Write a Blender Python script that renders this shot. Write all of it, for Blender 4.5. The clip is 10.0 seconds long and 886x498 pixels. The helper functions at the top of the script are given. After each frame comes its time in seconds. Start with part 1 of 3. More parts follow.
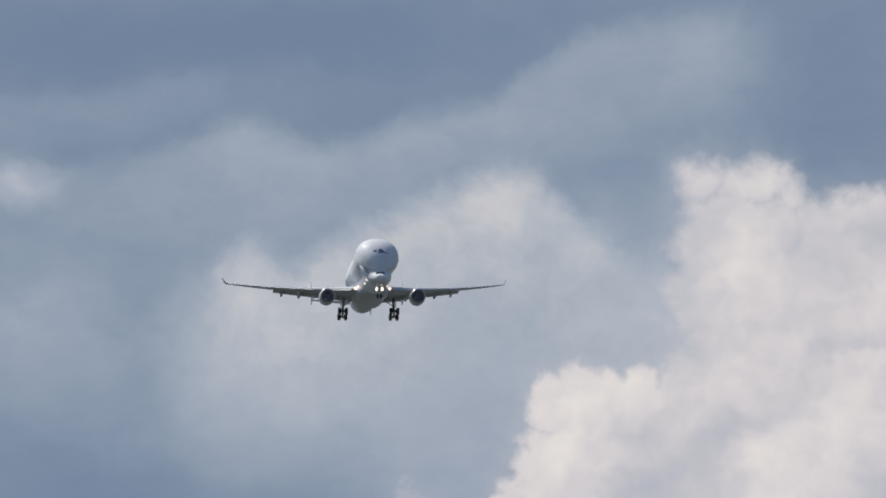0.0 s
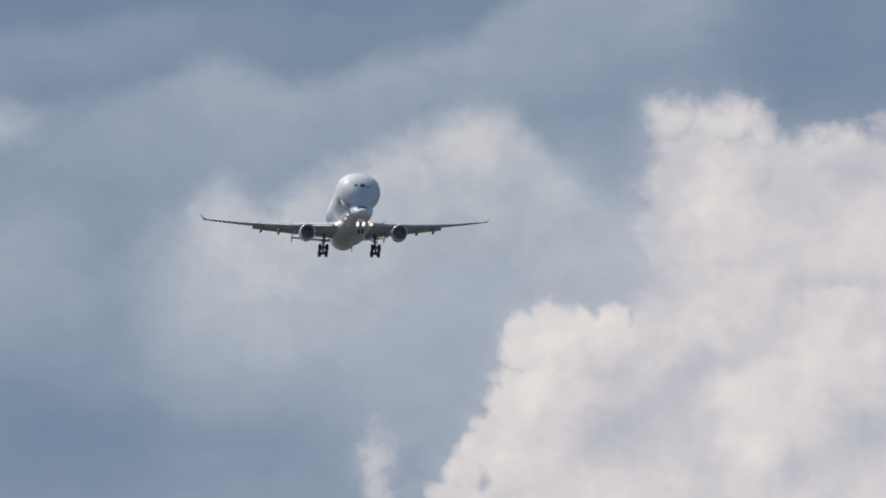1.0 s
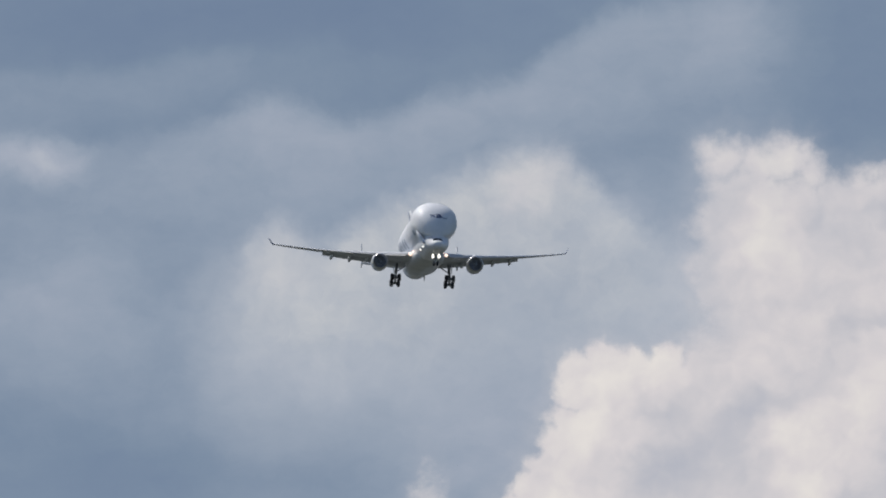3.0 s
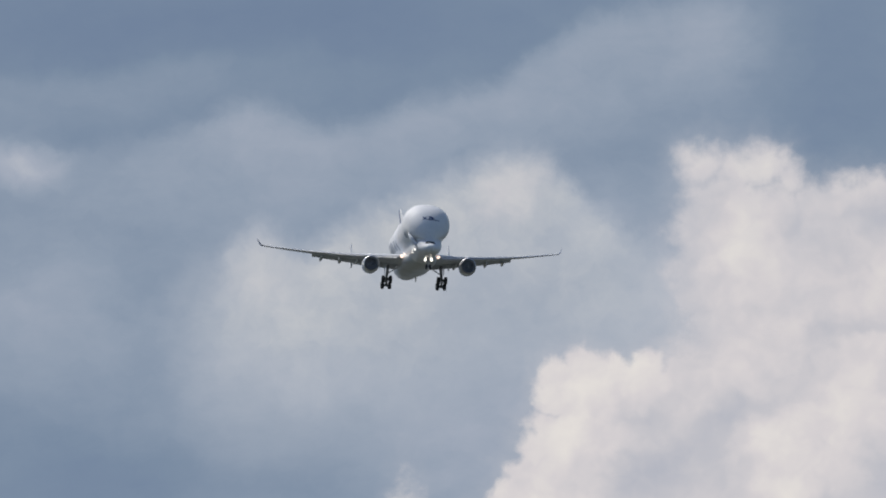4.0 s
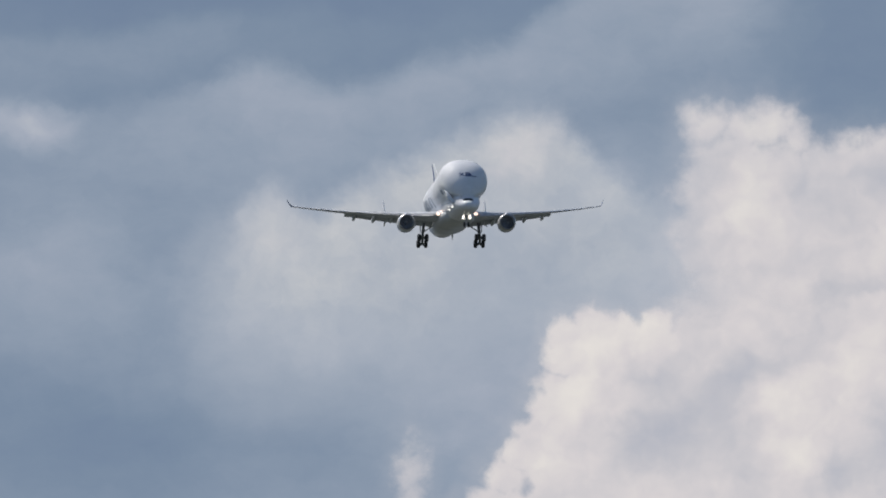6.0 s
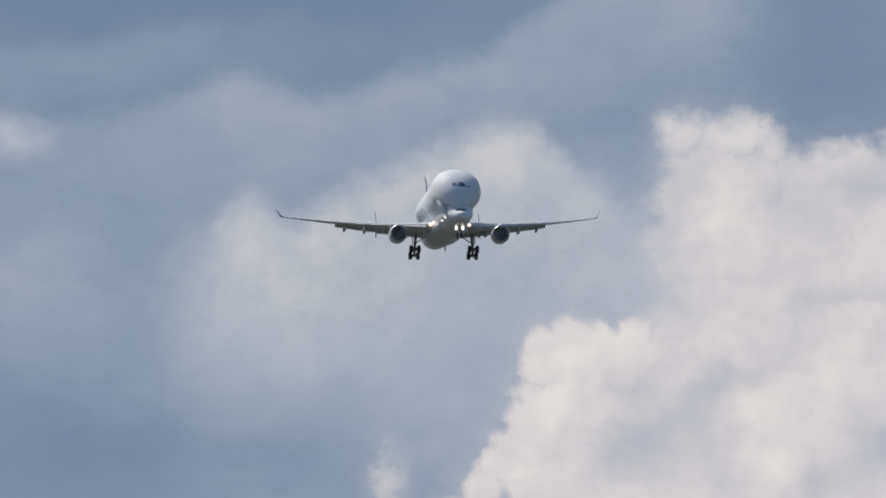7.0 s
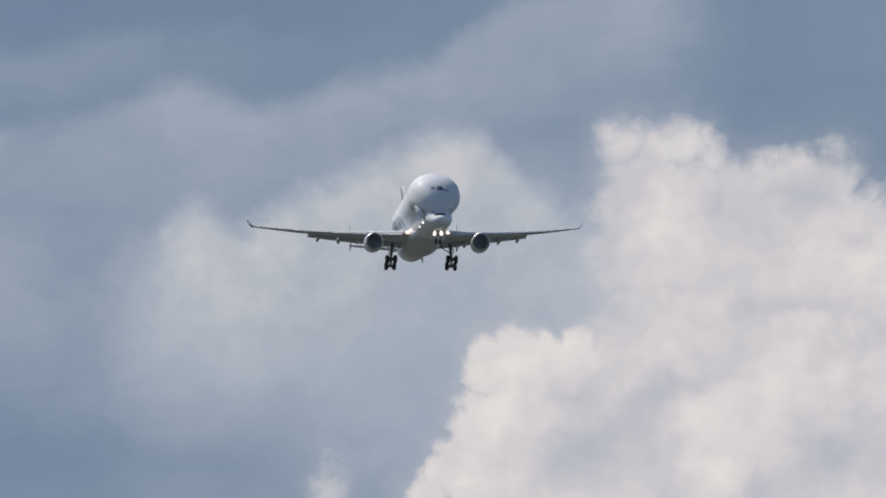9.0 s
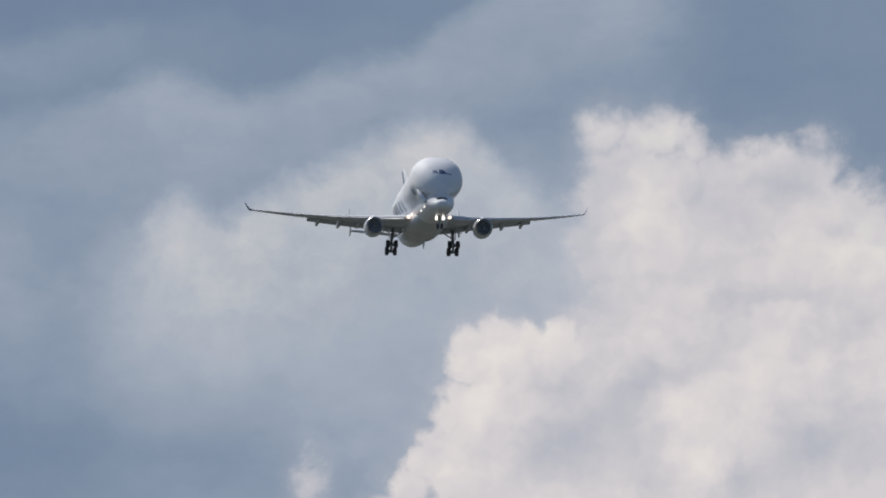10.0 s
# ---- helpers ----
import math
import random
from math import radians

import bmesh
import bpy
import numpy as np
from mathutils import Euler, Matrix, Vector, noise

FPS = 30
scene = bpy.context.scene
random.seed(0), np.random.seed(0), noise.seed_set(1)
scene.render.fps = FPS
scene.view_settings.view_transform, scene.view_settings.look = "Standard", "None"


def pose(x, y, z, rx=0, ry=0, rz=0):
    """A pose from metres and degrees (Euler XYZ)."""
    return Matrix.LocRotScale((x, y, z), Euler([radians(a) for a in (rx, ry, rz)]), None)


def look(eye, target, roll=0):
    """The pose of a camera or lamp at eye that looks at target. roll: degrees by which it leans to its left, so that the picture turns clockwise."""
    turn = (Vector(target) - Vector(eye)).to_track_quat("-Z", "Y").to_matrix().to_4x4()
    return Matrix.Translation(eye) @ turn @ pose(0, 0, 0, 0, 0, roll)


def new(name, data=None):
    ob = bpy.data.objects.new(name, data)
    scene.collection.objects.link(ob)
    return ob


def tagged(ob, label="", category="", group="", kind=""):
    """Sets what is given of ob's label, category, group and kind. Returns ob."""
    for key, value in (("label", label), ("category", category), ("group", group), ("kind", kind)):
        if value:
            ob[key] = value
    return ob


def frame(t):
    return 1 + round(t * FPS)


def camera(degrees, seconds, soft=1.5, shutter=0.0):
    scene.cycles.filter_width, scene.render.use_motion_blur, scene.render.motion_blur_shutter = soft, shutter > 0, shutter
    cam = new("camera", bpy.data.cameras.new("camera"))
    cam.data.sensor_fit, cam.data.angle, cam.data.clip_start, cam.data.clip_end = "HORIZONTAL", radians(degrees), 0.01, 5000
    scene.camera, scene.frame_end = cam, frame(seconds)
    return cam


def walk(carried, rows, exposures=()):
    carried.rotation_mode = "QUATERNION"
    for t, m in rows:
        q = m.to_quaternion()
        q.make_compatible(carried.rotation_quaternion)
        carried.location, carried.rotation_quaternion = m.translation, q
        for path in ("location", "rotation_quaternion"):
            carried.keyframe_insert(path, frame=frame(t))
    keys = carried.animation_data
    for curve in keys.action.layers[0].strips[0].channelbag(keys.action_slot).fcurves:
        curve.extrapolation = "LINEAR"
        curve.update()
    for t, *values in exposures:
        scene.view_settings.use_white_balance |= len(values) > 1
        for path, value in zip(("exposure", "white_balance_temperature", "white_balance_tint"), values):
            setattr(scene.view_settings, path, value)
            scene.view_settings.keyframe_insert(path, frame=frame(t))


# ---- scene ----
# the walk: a tripod-high viewpoint that only pans and tilts; rows of seconds, tilt, turn
CAMERA_ROWS = [
    (0, 93.4895, 0.0010),
    (0.1, 93.4925, 0.0217),
    (0.2, 93.5029, 0.0947),
    (0.3, 93.5106, 0.1313),
    (0.4, 93.5068, 0.1505),
    (0.5, 93.4727, 0.1361),
    (0.6, 93.3877, 0.0883),
    (0.7, 93.3464, 0.0346),
    (0.8, 93.3053, -0.0483),
    (0.9, 93.2933, -0.0788),
    (1, 93.3061, -0.0803),
    (1.1, 93.3218, -0.0824),
    (1.2, 93.3347, -0.0744),
    (1.3, 93.3404, -0.0795),
    (1.4, 93.3462, -0.0861),
    (1.5, 93.3505, -0.0956),
    (1.6, 93.3650, -0.0772),
    (1.7, 93.3723, -0.0182),
    (1.8, 93.3840, 0.0728),
    (1.9, 93.3856, 0.1186),
    (2, 93.3857, 0.1441),
    (2.1, 93.3869, 0.1419),
    (2.2, 93.4143, 0.1280),
    (2.3, 93.4417, 0.1199),
    (2.4, 93.4560, 0.1060),
    (2.5, 93.4543, 0.0920),
    (2.6, 93.4485, 0.0784),
    (2.7, 93.4427, 0.0677),
    (3.8, 93.3881, 0.1236),
    (3.9, 93.3949, 0.0762),
    (4, 93.4408, 0.0185),
    (4.1, 93.4658, -0.0015),
    (4.2, 93.4551, 0.0072),
    (4.3, 93.4386, 0.0272),
    (4.4, 93.4015, 0.0370),
    (4.5, 93.3665, 0.0490),
    (4.6, 93.3342, 0.0475),
    (4.7, 93.3160, 0.0460),
    (4.8, 93.3051, 0.0399),
    (4.9, 93.3041, 0.0407),
    (5, 93.3052, 0.0391),
    (5.1, 93.3033, 0.0464),
    (5.2, 93.3037, 0.0513),
    (6.3, 93.3256, 0.0382),
    (6.4, 93.3253, 0.0359),
    (6.5, 93.3320, 0.0358),
    (6.6, 93.3368, 0.0313),
    (6.7, 93.3355, 0.0199),
    (6.8, 93.3377, 0.0024),
    (6.9, 93.3433, -0.0091),
    (7, 93.3506, -0.0206),
    (7.1, 93.3551, -0.0323),
    (7.2, 93.3596, -0.0381),
    (7.3, 93.3632, -0.0481),
    (7.4, 93.3651, -0.0642),
    (7.5, 93.3688, -0.0761),
    (7.6, 93.3760, -0.0908),
    (7.7, 93.3798, -0.0987),
    (7.8, 93.3870, -0.0972),
    (7.9, 93.3917, -0.1069),
    (8, 93.3879, -0.1106),
    (8.1, 93.3901, -0.1270),
    (8.2, 93.3906, -0.1426),
    (8.3, 93.3912, -0.1462),
    (8.4, 93.3936, -0.1481),
    (8.5, 93.3926, -0.1500),
    (8.6, 93.3907, -0.1619),
    (8.7, 93.3898, -0.1694),
    (8.8, 93.3820, -0.1753),
    (8.9, 93.3779, -0.1856),
    (9, 93.3756, -0.1872),
    (9.1, 93.3713, -0.1877),
    (9.2, 93.3733, -0.1865),
    (9.3, 93.3727, -0.1837),
    (9.4, 93.3681, -0.1886),
    (9.5, 93.3619, -0.1944),
    (9.6, 93.3637, -0.2006),
    (9.7, 93.3573, -0.2087),
    (9.8, 93.3549, -0.2150),
    (9.9, 93.3548, -0.2238),
    (10, 93.3470, -0.2392),
]
FLIGHT_ROWS = [
    (0, -15.18, 4003.29, 237.91, -4.49, -0.05, 5.35),
    (0.5, -14.17, 3968.88, 235.97, -4.79, -0.05, 5.30),
    (1, -13.18, 3934.53, 234.24, -5.02, 0.24, 5.32),
    (1.5, -12.11, 3900.13, 232.63, -5.00, 0.67, 5.45),
    (2, -10.99, 3865.68, 231.09, -4.58, 1.11, 5.66),
    (2.5, -9.86, 3831.28, 229.61, -4.14, 1.61, 5.80),
    (4, -6.29, 3728.09, 224.79, -2.99, 1.32, 6.20),
    (4.5, -5.02, 3693.70, 222.99, -2.77, 1.13, 6.36),
    (5, -3.69, 3659.32, 221.13, -2.70, 0.44, 6.50),
    (6.5, 0.40, 3556.20, 214.94, -2.81, -0.53, 6.47),
    (7, 1.80, 3521.83, 212.73, -2.93, -0.11, 6.44),
    (7.5, 3.23, 3487.46, 210.54, -3.13, 0.19, 6.43),
    (8, 4.72, 3453.09, 208.41, -3.50, -0.01, 6.31),
    (8.5, 6.19, 3418.71, 206.39, -4.02, 0.04, 6.53),
    (9, 7.64, 3384.33, 204.48, -4.36, -0.05, 6.56),
    (9.5, 9.23, 3349.93, 202.77, -4.50, -0.01, 6.56),
    (10, 10.75, 3315.51, 201.32, -4.46, 0.45, 6.52),
]
EYE = (0.0, 0.0, 1.7)
CENTRE_TILT = 3.49
cam = camera(2.6157, 10.0, soft=1.9)
walk(cam, [(t, pose(*EYE, tilt, 0, turn)) for t, tilt, turn in CAMERA_ROWS])

# ---------------------------------------------------------------- light
SUN_TURN, SUN_HEIGHT = -38.0, 45.0   # degrees to the side of the view, and above the horizon
sky_world = bpy.data.worlds.new("sky")
scene.world = sky_world
sky_world.use_nodes = True
sky_tex = sky_world.node_tree.nodes.new("ShaderNodeTexSky")
sky_tex.sky_type, sky_tex.sun_disc = "NISHITA", False
sky_tex.sun_elevation, sky_tex.sun_rotation = radians(SUN_HEIGHT), radians(SUN_TURN % 360)
sky_tex.air_density, sky_tex.dust_density, sky_tex.ozone_density = 1.0, 1.1, 2.5
sky_back = sky_world.node_tree.nodes["Background"]
sky_back.inputs["Strength"].default_value = 0.09
sky_world.node_tree.links.new(sky_tex.outputs["Color"], sky_back.inputs["Color"])

sun_data = bpy.data.lights.new("sun", "SUN")
sun_data.energy, sun_data.angle, sun_data.color = 4.2, radians(0.53), (1.0, 0.95, 0.87)
sun_lamp = new("sun", sun_data)
sun_way = Vector((math.sin(radians(SUN_TURN)) * math.cos(radians(SUN_HEIGHT)),
                  math.cos(radians(SUN_TURN)) * math.cos(radians(SUN_HEIGHT)), math.sin(radians(SUN_HEIGHT))))
sun_lamp.matrix_world = look(sun_way * 900, (0, 0, 0))


# ---------------------------------------------------------------- node helpers
def srgb(r, g, b):
    """Display values 0..255 to linear."""
    return tuple(((c / 255 + 0.055) / 1.055) ** 2.4 if c > 10 else c / 255 / 12.92 for c in (r, g, b)) + (1.0,)


class Graph:
    """Short ways to write a node tree."""

    def __init__(self, name):
        self.mat = bpy.data.materials.new(name)
        self.mat.use_nodes = True
        self.tree = self.mat.node_tree
        self.bsdf = self.tree.nodes["Principled BSDF"]
        self.out = self.tree.nodes["Material Output"]

    def put(self, socket, value):
        if isinstance(value, bpy.types.NodeSocket):
            self.tree.links.new(value, socket)
        else:
            socket.default_value = value

    def math(self, op, a, b=0.0, c=0.0, clamp=False):
        n = self.tree.nodes.new("ShaderNodeMath")
        n.operation, n.use_clamp = op, clamp
        for i, v in enumerate((a, b, c)):
            self.put(n.inputs[i], v)
        return n.outputs[0]

    def vec(self, op, a, b=(0, 0, 0), c=(0, 0, 0)):
        n = self.tree.nodes.new("ShaderNodeVectorMath")
        n.operation = op
        self.put(n.inputs[0], a)
        self.put(n.inputs[1], b)
        if op == "MULTIPLY_ADD":
            self.put(n.inputs[2], c)
        return n.outputs["Value"] if op in ("DOT_PRODUCT", "LENGTH") else n.outputs["Vector"]

    def noise(self, where, scale, detail=4.0, rough=0.55, colour=False):
        n = self.tree.nodes.new("ShaderNodeTexNoise")
        self.put(n.inputs["Vector"], where)
        n.inputs["Scale"].default_value, n.inputs["Detail"].default_value = scale, detail
        n.inputs["Roughness"].default_value = rough
        return n.outputs["Color" if colour else "Fac"]

    def cells(self, where, scale, soft=0.6):
        n = self.tree.nodes.new("ShaderNodeTexVoronoi")
        n.feature = "SMOOTH_F1"
        self.put(n.inputs["Vector"], where)
        n.inputs["Scale"].default_value, n.inputs["Smoothness"].default_value = scale, soft
        n.inputs["Detail"].default_value, n.inputs["Roughness"].default_value = 0.6, 0.4
        return n.outputs["Distance"]

    def span(self, v, a, b, lo=0.0, hi=1.0, smooth=True):
        n = self.tree.nodes.new("ShaderNodeMapRange")
        n.interpolation_type = "SMOOTHSTEP" if smooth else "LINEAR"
        for i, x in enumerate((v, a, b, lo, hi)):
            self.put(n.inputs[i], x)
        return n.outputs[0]

    def mix(self, f, a, b):
        n = self.tree.nodes.new("ShaderNodeMix")
        n.data_type = "RGBA"
        self.put(n.inputs["Factor"], f)
        self.put(n.inputs[6], a)
        self.put(n.inputs[7], b)
        return n.outputs[2]

    def ramp(self, f, stops):
        n = self.tree.nodes.new("ShaderNodeValToRGB")
        self.put(n.inputs[0], f)
        while len(n.color_ramp.elements) < len(stops):
            n.color_ramp.elements.new(0.5)
        for e, (p, c) in zip(n.color_ramp.elements, stops):
            e.position, e.color = p, c
        return n.outputs[0]

    def coord(self, which):
        return self.tree.nodes.new("ShaderNodeTexCoord").outputs[which]

    def bump(self, height, strength, distance):
        n = self.tree.nodes.new("ShaderNodeBump")
        n.inputs["Strength"].default_value, n.inputs["Distance"].default_value = strength, distance
        self.put(n.inputs["Height"], height)
        self.put(self.bsdf.inputs["Normal"], n.outputs[0])

    def swell(self, where, blobs):
        """A sum of soft oval swellings: centre, radii, weight."""
        total = 0.0
        for cx, cy, rx, ry, w in blobs:
            v = self.vec("MULTIPLY_ADD", where, (1 / rx, 1 / ry, 0), (-cx / rx, -cy / ry, 0))
            total = self.math("MULTIPLY_ADD", self.math("POWER", 0.36788, self.vec("DOT_PRODUCT", v, v)), w, total)
        return total

    def stir(self, where, rounds):
        """Pulls places about by noise: scale, detail, reach along u and v."""
        for scale, detail, du, dv in rounds:
            pull = self.vec("SUBTRACT", self.noise(where, scale, detail, 0.55, True), (0.5, 0.5, 0.5))
            where = self.vec("MULTIPLY_ADD", pull, (2 * du, 2 * dv, 0), where)
        return where

    def profile(self, u, knots, low, high):
        """A smooth curve of u through knots, for u from -2 to 20."""
        n = self.tree.nodes.new("ShaderNodeFloatCurve")
        points = n.mapping.curves[0].points
        spots = [((a + 2) / 22, (b - low) / (high - low)) for a, b in knots]
        while len(points) < len(spots):
            points.new(0.5, 0.5)
        for p, spot in zip(points, spots):
            p.location = spot
        n.mapping.extend = "HORIZONTAL"
        n.mapping.update()
        self.put(n.inputs["Value"], self.math("MULTIPLY_ADD", u, 1 / 22, 2 / 22))
        return self.math("MULTIPLY_ADD", n.outputs[0], high - low, low)

    def ridge(self, where, crest, weight, brow, fade, rest):
        """Cloud below a crest line: a short rise at the brow, then a long fade downwards to a rest."""
        n = self.tree.nodes.new("ShaderNodeSeparateXYZ")
        self.put(n.inputs[0], where)
        d = self.math("SUBTRACT", n.outputs[1], self.profile(n.outputs[0], crest, 0.0, 12.0))
        shape = self.math("MULTIPLY", self.span(d, -brow, brow), self.span(d, brow, fade, 1.0, rest))
        return self.math("MULTIPLY", shape, self.profile(n.outputs[0], weight, 0.0, 1.0))

    def union(self, where, ovals, blend):
        """How deep a place lies inside a cluster of ovals: centre, radii."""
        total = None
        for cx, cy, rx, ry in ovals:
            v = self.vec("MULTIPLY_ADD", where, (1 / rx, 1 / ry, 0), (-cx / rx, -cy / ry, 0))
            d = self.math("MULTIPLY_ADD", self.vec("LENGTH", v), -min(rx, ry), min(rx, ry))
            total = d if total is None else self.math("SMOOTH_MAX", total, d, blend)
        return total


def surface(name, colour, rough, metal=0.0, dirt=0.12, grain=1.5, relief=0.004, coat=0.0):
    """Painted or bare skin with broad stains, streaks and a faint relief."""
    g = Graph(name)
    at = g.coord("Object")
    broad = g.noise(at, 0.35 * grain, 5, 0.6)
    fine = g.noise(g.vec("MULTIPLY", at, (6, 1.2, 6)), grain, 4, 0.6)
    worn = g.math("MULTIPLY_ADD", broad, 0.65, g.math("MULTIPLY", fine, 0.35))
    dark = tuple(c * (1 - 2.2 * dirt) for c in colour[:3]) + (1,)
    g.put(g.bsdf.inputs["Base Color"], g.mix(g.span(worn, 0.38, 0.68), colour, dark))
    g.put(g.bsdf.inputs["Roughness"], g.span(broad, 0.3, 0.7, rough * 0.85, min(1, rough * 1.25)))
    g.bsdf.inputs["Metallic"].default_value = metal
    g.bsdf.inputs["Specular IOR Level"].default_value = 0.04 if coat else 0.5
    g.bsdf.inputs["Coat Weight"].default_value = coat
    g.bsdf.inputs["Coat Roughness"].default_value = 0.045
    if relief:
        g.bump(g.noise(at, 3 * grain, 3), 0.25, relief)
    return g.mat


def glow(name, colour, strength):
    g = Graph(name)
    g.bsdf.inputs["Base Color"].default_value = colour
    g.bsdf.inputs["Emission Color"].default_value = colour
    g.bsdf.inputs["Emission Strength"].default_value = strength
    return g.mat


# ---------------------------------------------------------------- materials
white_paint = surface("white_paint", (0.76, 0.77, 0.80, 1), 0.55, 0, 0.07, 0.8, 0, 0.2)
belly_paint = surface("belly_paint", (0.57, 0.585, 0.60, 1), 0.5, 0, 0.04, 0.8, 0, 0.1)
wing_grey = surface("wing_grey", (0.53, 0.56, 0.615, 1), 0.45, 0, 0.12, 1.0, 0.003)
flap_grey = surface("flap_grey", (0.46, 0.49, 0.545, 1), 0.48, 0, 0.14, 1.2, 0.003)
blue_paint = surface("blue_paint", (0.020, 0.045, 0.16, 1), 0.28, 0, 0.10, 1.0, 0.002, 0.3)
slate_paint = surface("slate_paint", (0.38, 0.41, 0.47, 1), 0.40, 0, 0.10, 1.0, 0, 0.2)
bare_metal = surface("bare_metal", (0.55, 0.55, 0.56, 1), 0.34, 1.0, 0.08, 2.0, 0.002)
engine_paint = surface("engine_paint", (0.68, 0.70, 0.745, 1), 0.32, 0, 0.08, 1.2, 0.003, 0.2)
fan_metal = surface("fan_metal", (0.30, 0.31, 0.35, 1), 0.45, 0.2, 0.15, 3.0, 0)
hot_metal = surface("hot_metal", (0.16, 0.14, 0.125, 1), 0.38, 1.0, 0.15, 3.0, 0.002)
gear_steel = surface("gear_steel", (0.20, 0.21, 0.23, 1), 0.45, 0.3, 0.15, 4.0, 0.002)
rubber = surface("rubber", (0.048, 0.050, 0.060, 1), 0.75, 0, 0.1, 6.0, 0.003)
wheel_rim = surface("wheel_rim", (0.20, 0.20, 0.21, 1), 0.35, 0.7, 0.12, 6.0, 0.002)
window_glass = surface("window_glass", (0.012, 0.014, 0.018, 1), 0.06, 0, 0.05, 2.0, 0)
lamp_white = glow("lamp_white", (1.0, 0.93, 0.82, 1), 1.8)
lamp_warm = glow("lamp_warm", (1.0, 0.74, 0.60, 1), 1.5)


def field_material():
    """Meadows and ploughland, seen only as the light they send up."""
    g = Graph("field_grass")
    at = g.coord("Object")
    plots = g.noise(at, 0.004, 3, 0.5)
    tufts = g.noise(at, 0.6, 6, 0.65)
    grass = g.mix(g.span(tufts, 0.35, 0.65), (0.034, 0.041, 0.028, 1), (0.054, 0.063, 0.046, 1))
    dry = g.mix(g.span(tufts, 0.35, 0.65), (0.060, 0.063, 0.058, 1), (0.088, 0.091, 0.084, 1))
    g.put(g.bsdf.inputs["Base Color"], g.mix(g.span(plots, 0.42, 0.58), grass, dry))
    g.bsdf.inputs["Roughness"].default_value = 0.9
    g.bump(tufts, 0.5, 0.08)
    return g.mat


def cloud_sky_material():
    """The distant sky: blue gaps and grey veils. One unit is a sixth of a degree, v counts downwards."""
    g = Graph("cloud_sky")
    at = g.coord("UV")
    soft_at = g.stir(at, ((0.5, 2, 0.30, 0.20), (1.6, 4, 0.26, 0.18)))
    fine_at = g.stir(soft_at, ((3.6, 4, 0.16, 0.12),))
    # a long veil with a ragged upper brow, climbing to the right
    band = g.ridge(fine_at, ((-2, 2.9), (0, 2.95), (1.3, 3.10), (2.4, 2.85), (3.4, 2.50), (4.2, 2.18), (5.0, 2.34), (5.8, 2.48), (6.6, 2.36), (7.6, 1.98), (8.6, 1.78),
                             (9.3, 1.35), (10.1, 0.82), (11.2, 0.48), (13.0, 0.35), (15, 0.3)),
                   ((-2, 0.10), (0.5, 0.14), (2.2, 0.18), (3.4, 0.27), (4.3, 0.34), (5.5, 0.28), (7.0, 0.26), (9.0, 0.26), (11.0, 0.27), (12.4, 0.24), (13.4, 0.10), (14.4, 0.0)),
                   0.36, 2.4, 0.40)
    upper = g.ridge(soft_at, ((-2, 1.75), (1.0, 1.65), (3.2, 1.35), (5.0, 1.2), (7, 1.3)), ((-2, 0.10), (2.5, 0.10), (4.5, 0.05), (6.0, 0.0)), 0.22, 1.3, 0.1)
    veil = g.swell(fine_at, ((0.40, 3.24, 0.62, 0.30, 0.34), (-0.5, 3.05, 0.75, 0.40, 0.24), (0.75, 3.42, 0.4, 0.2, 0.10), (12.3, 0.9, 1.0, 0.9, 0.06)))
    haze = g.swell(soft_at, (
        (0.4, 5.5, 1.6, 0.9, 0.17), (-0.4, 6.6, 1.6, 1.2, 0.10), (1.8, 6.6, 1.6, 1.0, 0.12), (11.7, 5.4, 0.8, 1.1, 0.24),
        (11.9, 3.6, 0.45, 0.9, 0.14), (10.3, 6.8, 1.4, 0.9, 0.16), (7.2, 7.6, 2.8, 1.1, 0.15), (10.6, 4.1, 0.9, 0.8, 0.12), (2.0, 7.9, 2.0, 0.8, 0.05),
        (7.8, 8.8, 1.3, 1.0, 0.16), (8.7, 7.9, 0.9, 1.1, 0.10), (4.6, 7.1, 1.6, 1.0, 0.08)))
    gaps = g.swell(soft_at, ((5.5, 0.6, 4.0, 0.8, -0.09), (0.8, 0.9, 2.0, 0.9, -0.06), (14.8, 1.4, 1.3, 1.2, -0.05), (4.5, 9.0, 4.0, 0.7, -0.04), (1.8, 8.8, 2.6, 1.2, -0.08), (0.8, 7.6, 2.0, 1.2, -0.08), (5.5, 8.2, 2.5, 0.8, -0.04), (11.3, 3.4, 0.6, 0.7, -0.04)))
    total = g.math("ADD", g.math("ADD", g.math("ADD", band, upper), veil), g.math("ADD", haze, gaps))
    wisps = g.noise(g.vec("MULTIPLY", fine_at, (0.6, 1.0, 1.0)), 1.1, 6, 0.6)
    total = g.math("MULTIPLY", total, g.span(wisps, 0.25, 0.75, 0.80, 1.22, False))
    total = g.math("ADD", total, g.span(wisps, 0.3, 0.7, 0.085, 0.15, False))
    sky = g.ramp(total, SKY_TONES)
    g.tree.nodes.remove(g.bsdf)
    shine = g.tree.nodes.new("ShaderNodeEmission")
    g.put(shine.inputs["Color"], sky)
    g.tree.links.new(shine.outputs[0], g.out.inputs["Surface"])
    return g.mat


SKY_TONES = ((0.0, srgb(110, 128, 155)), (0.12, srgb(123, 140, 162)), (0.32, srgb(144, 157, 175)), (0.58, srgb(164, 172, 187)), (1.0, srgb(205, 206, 209)))

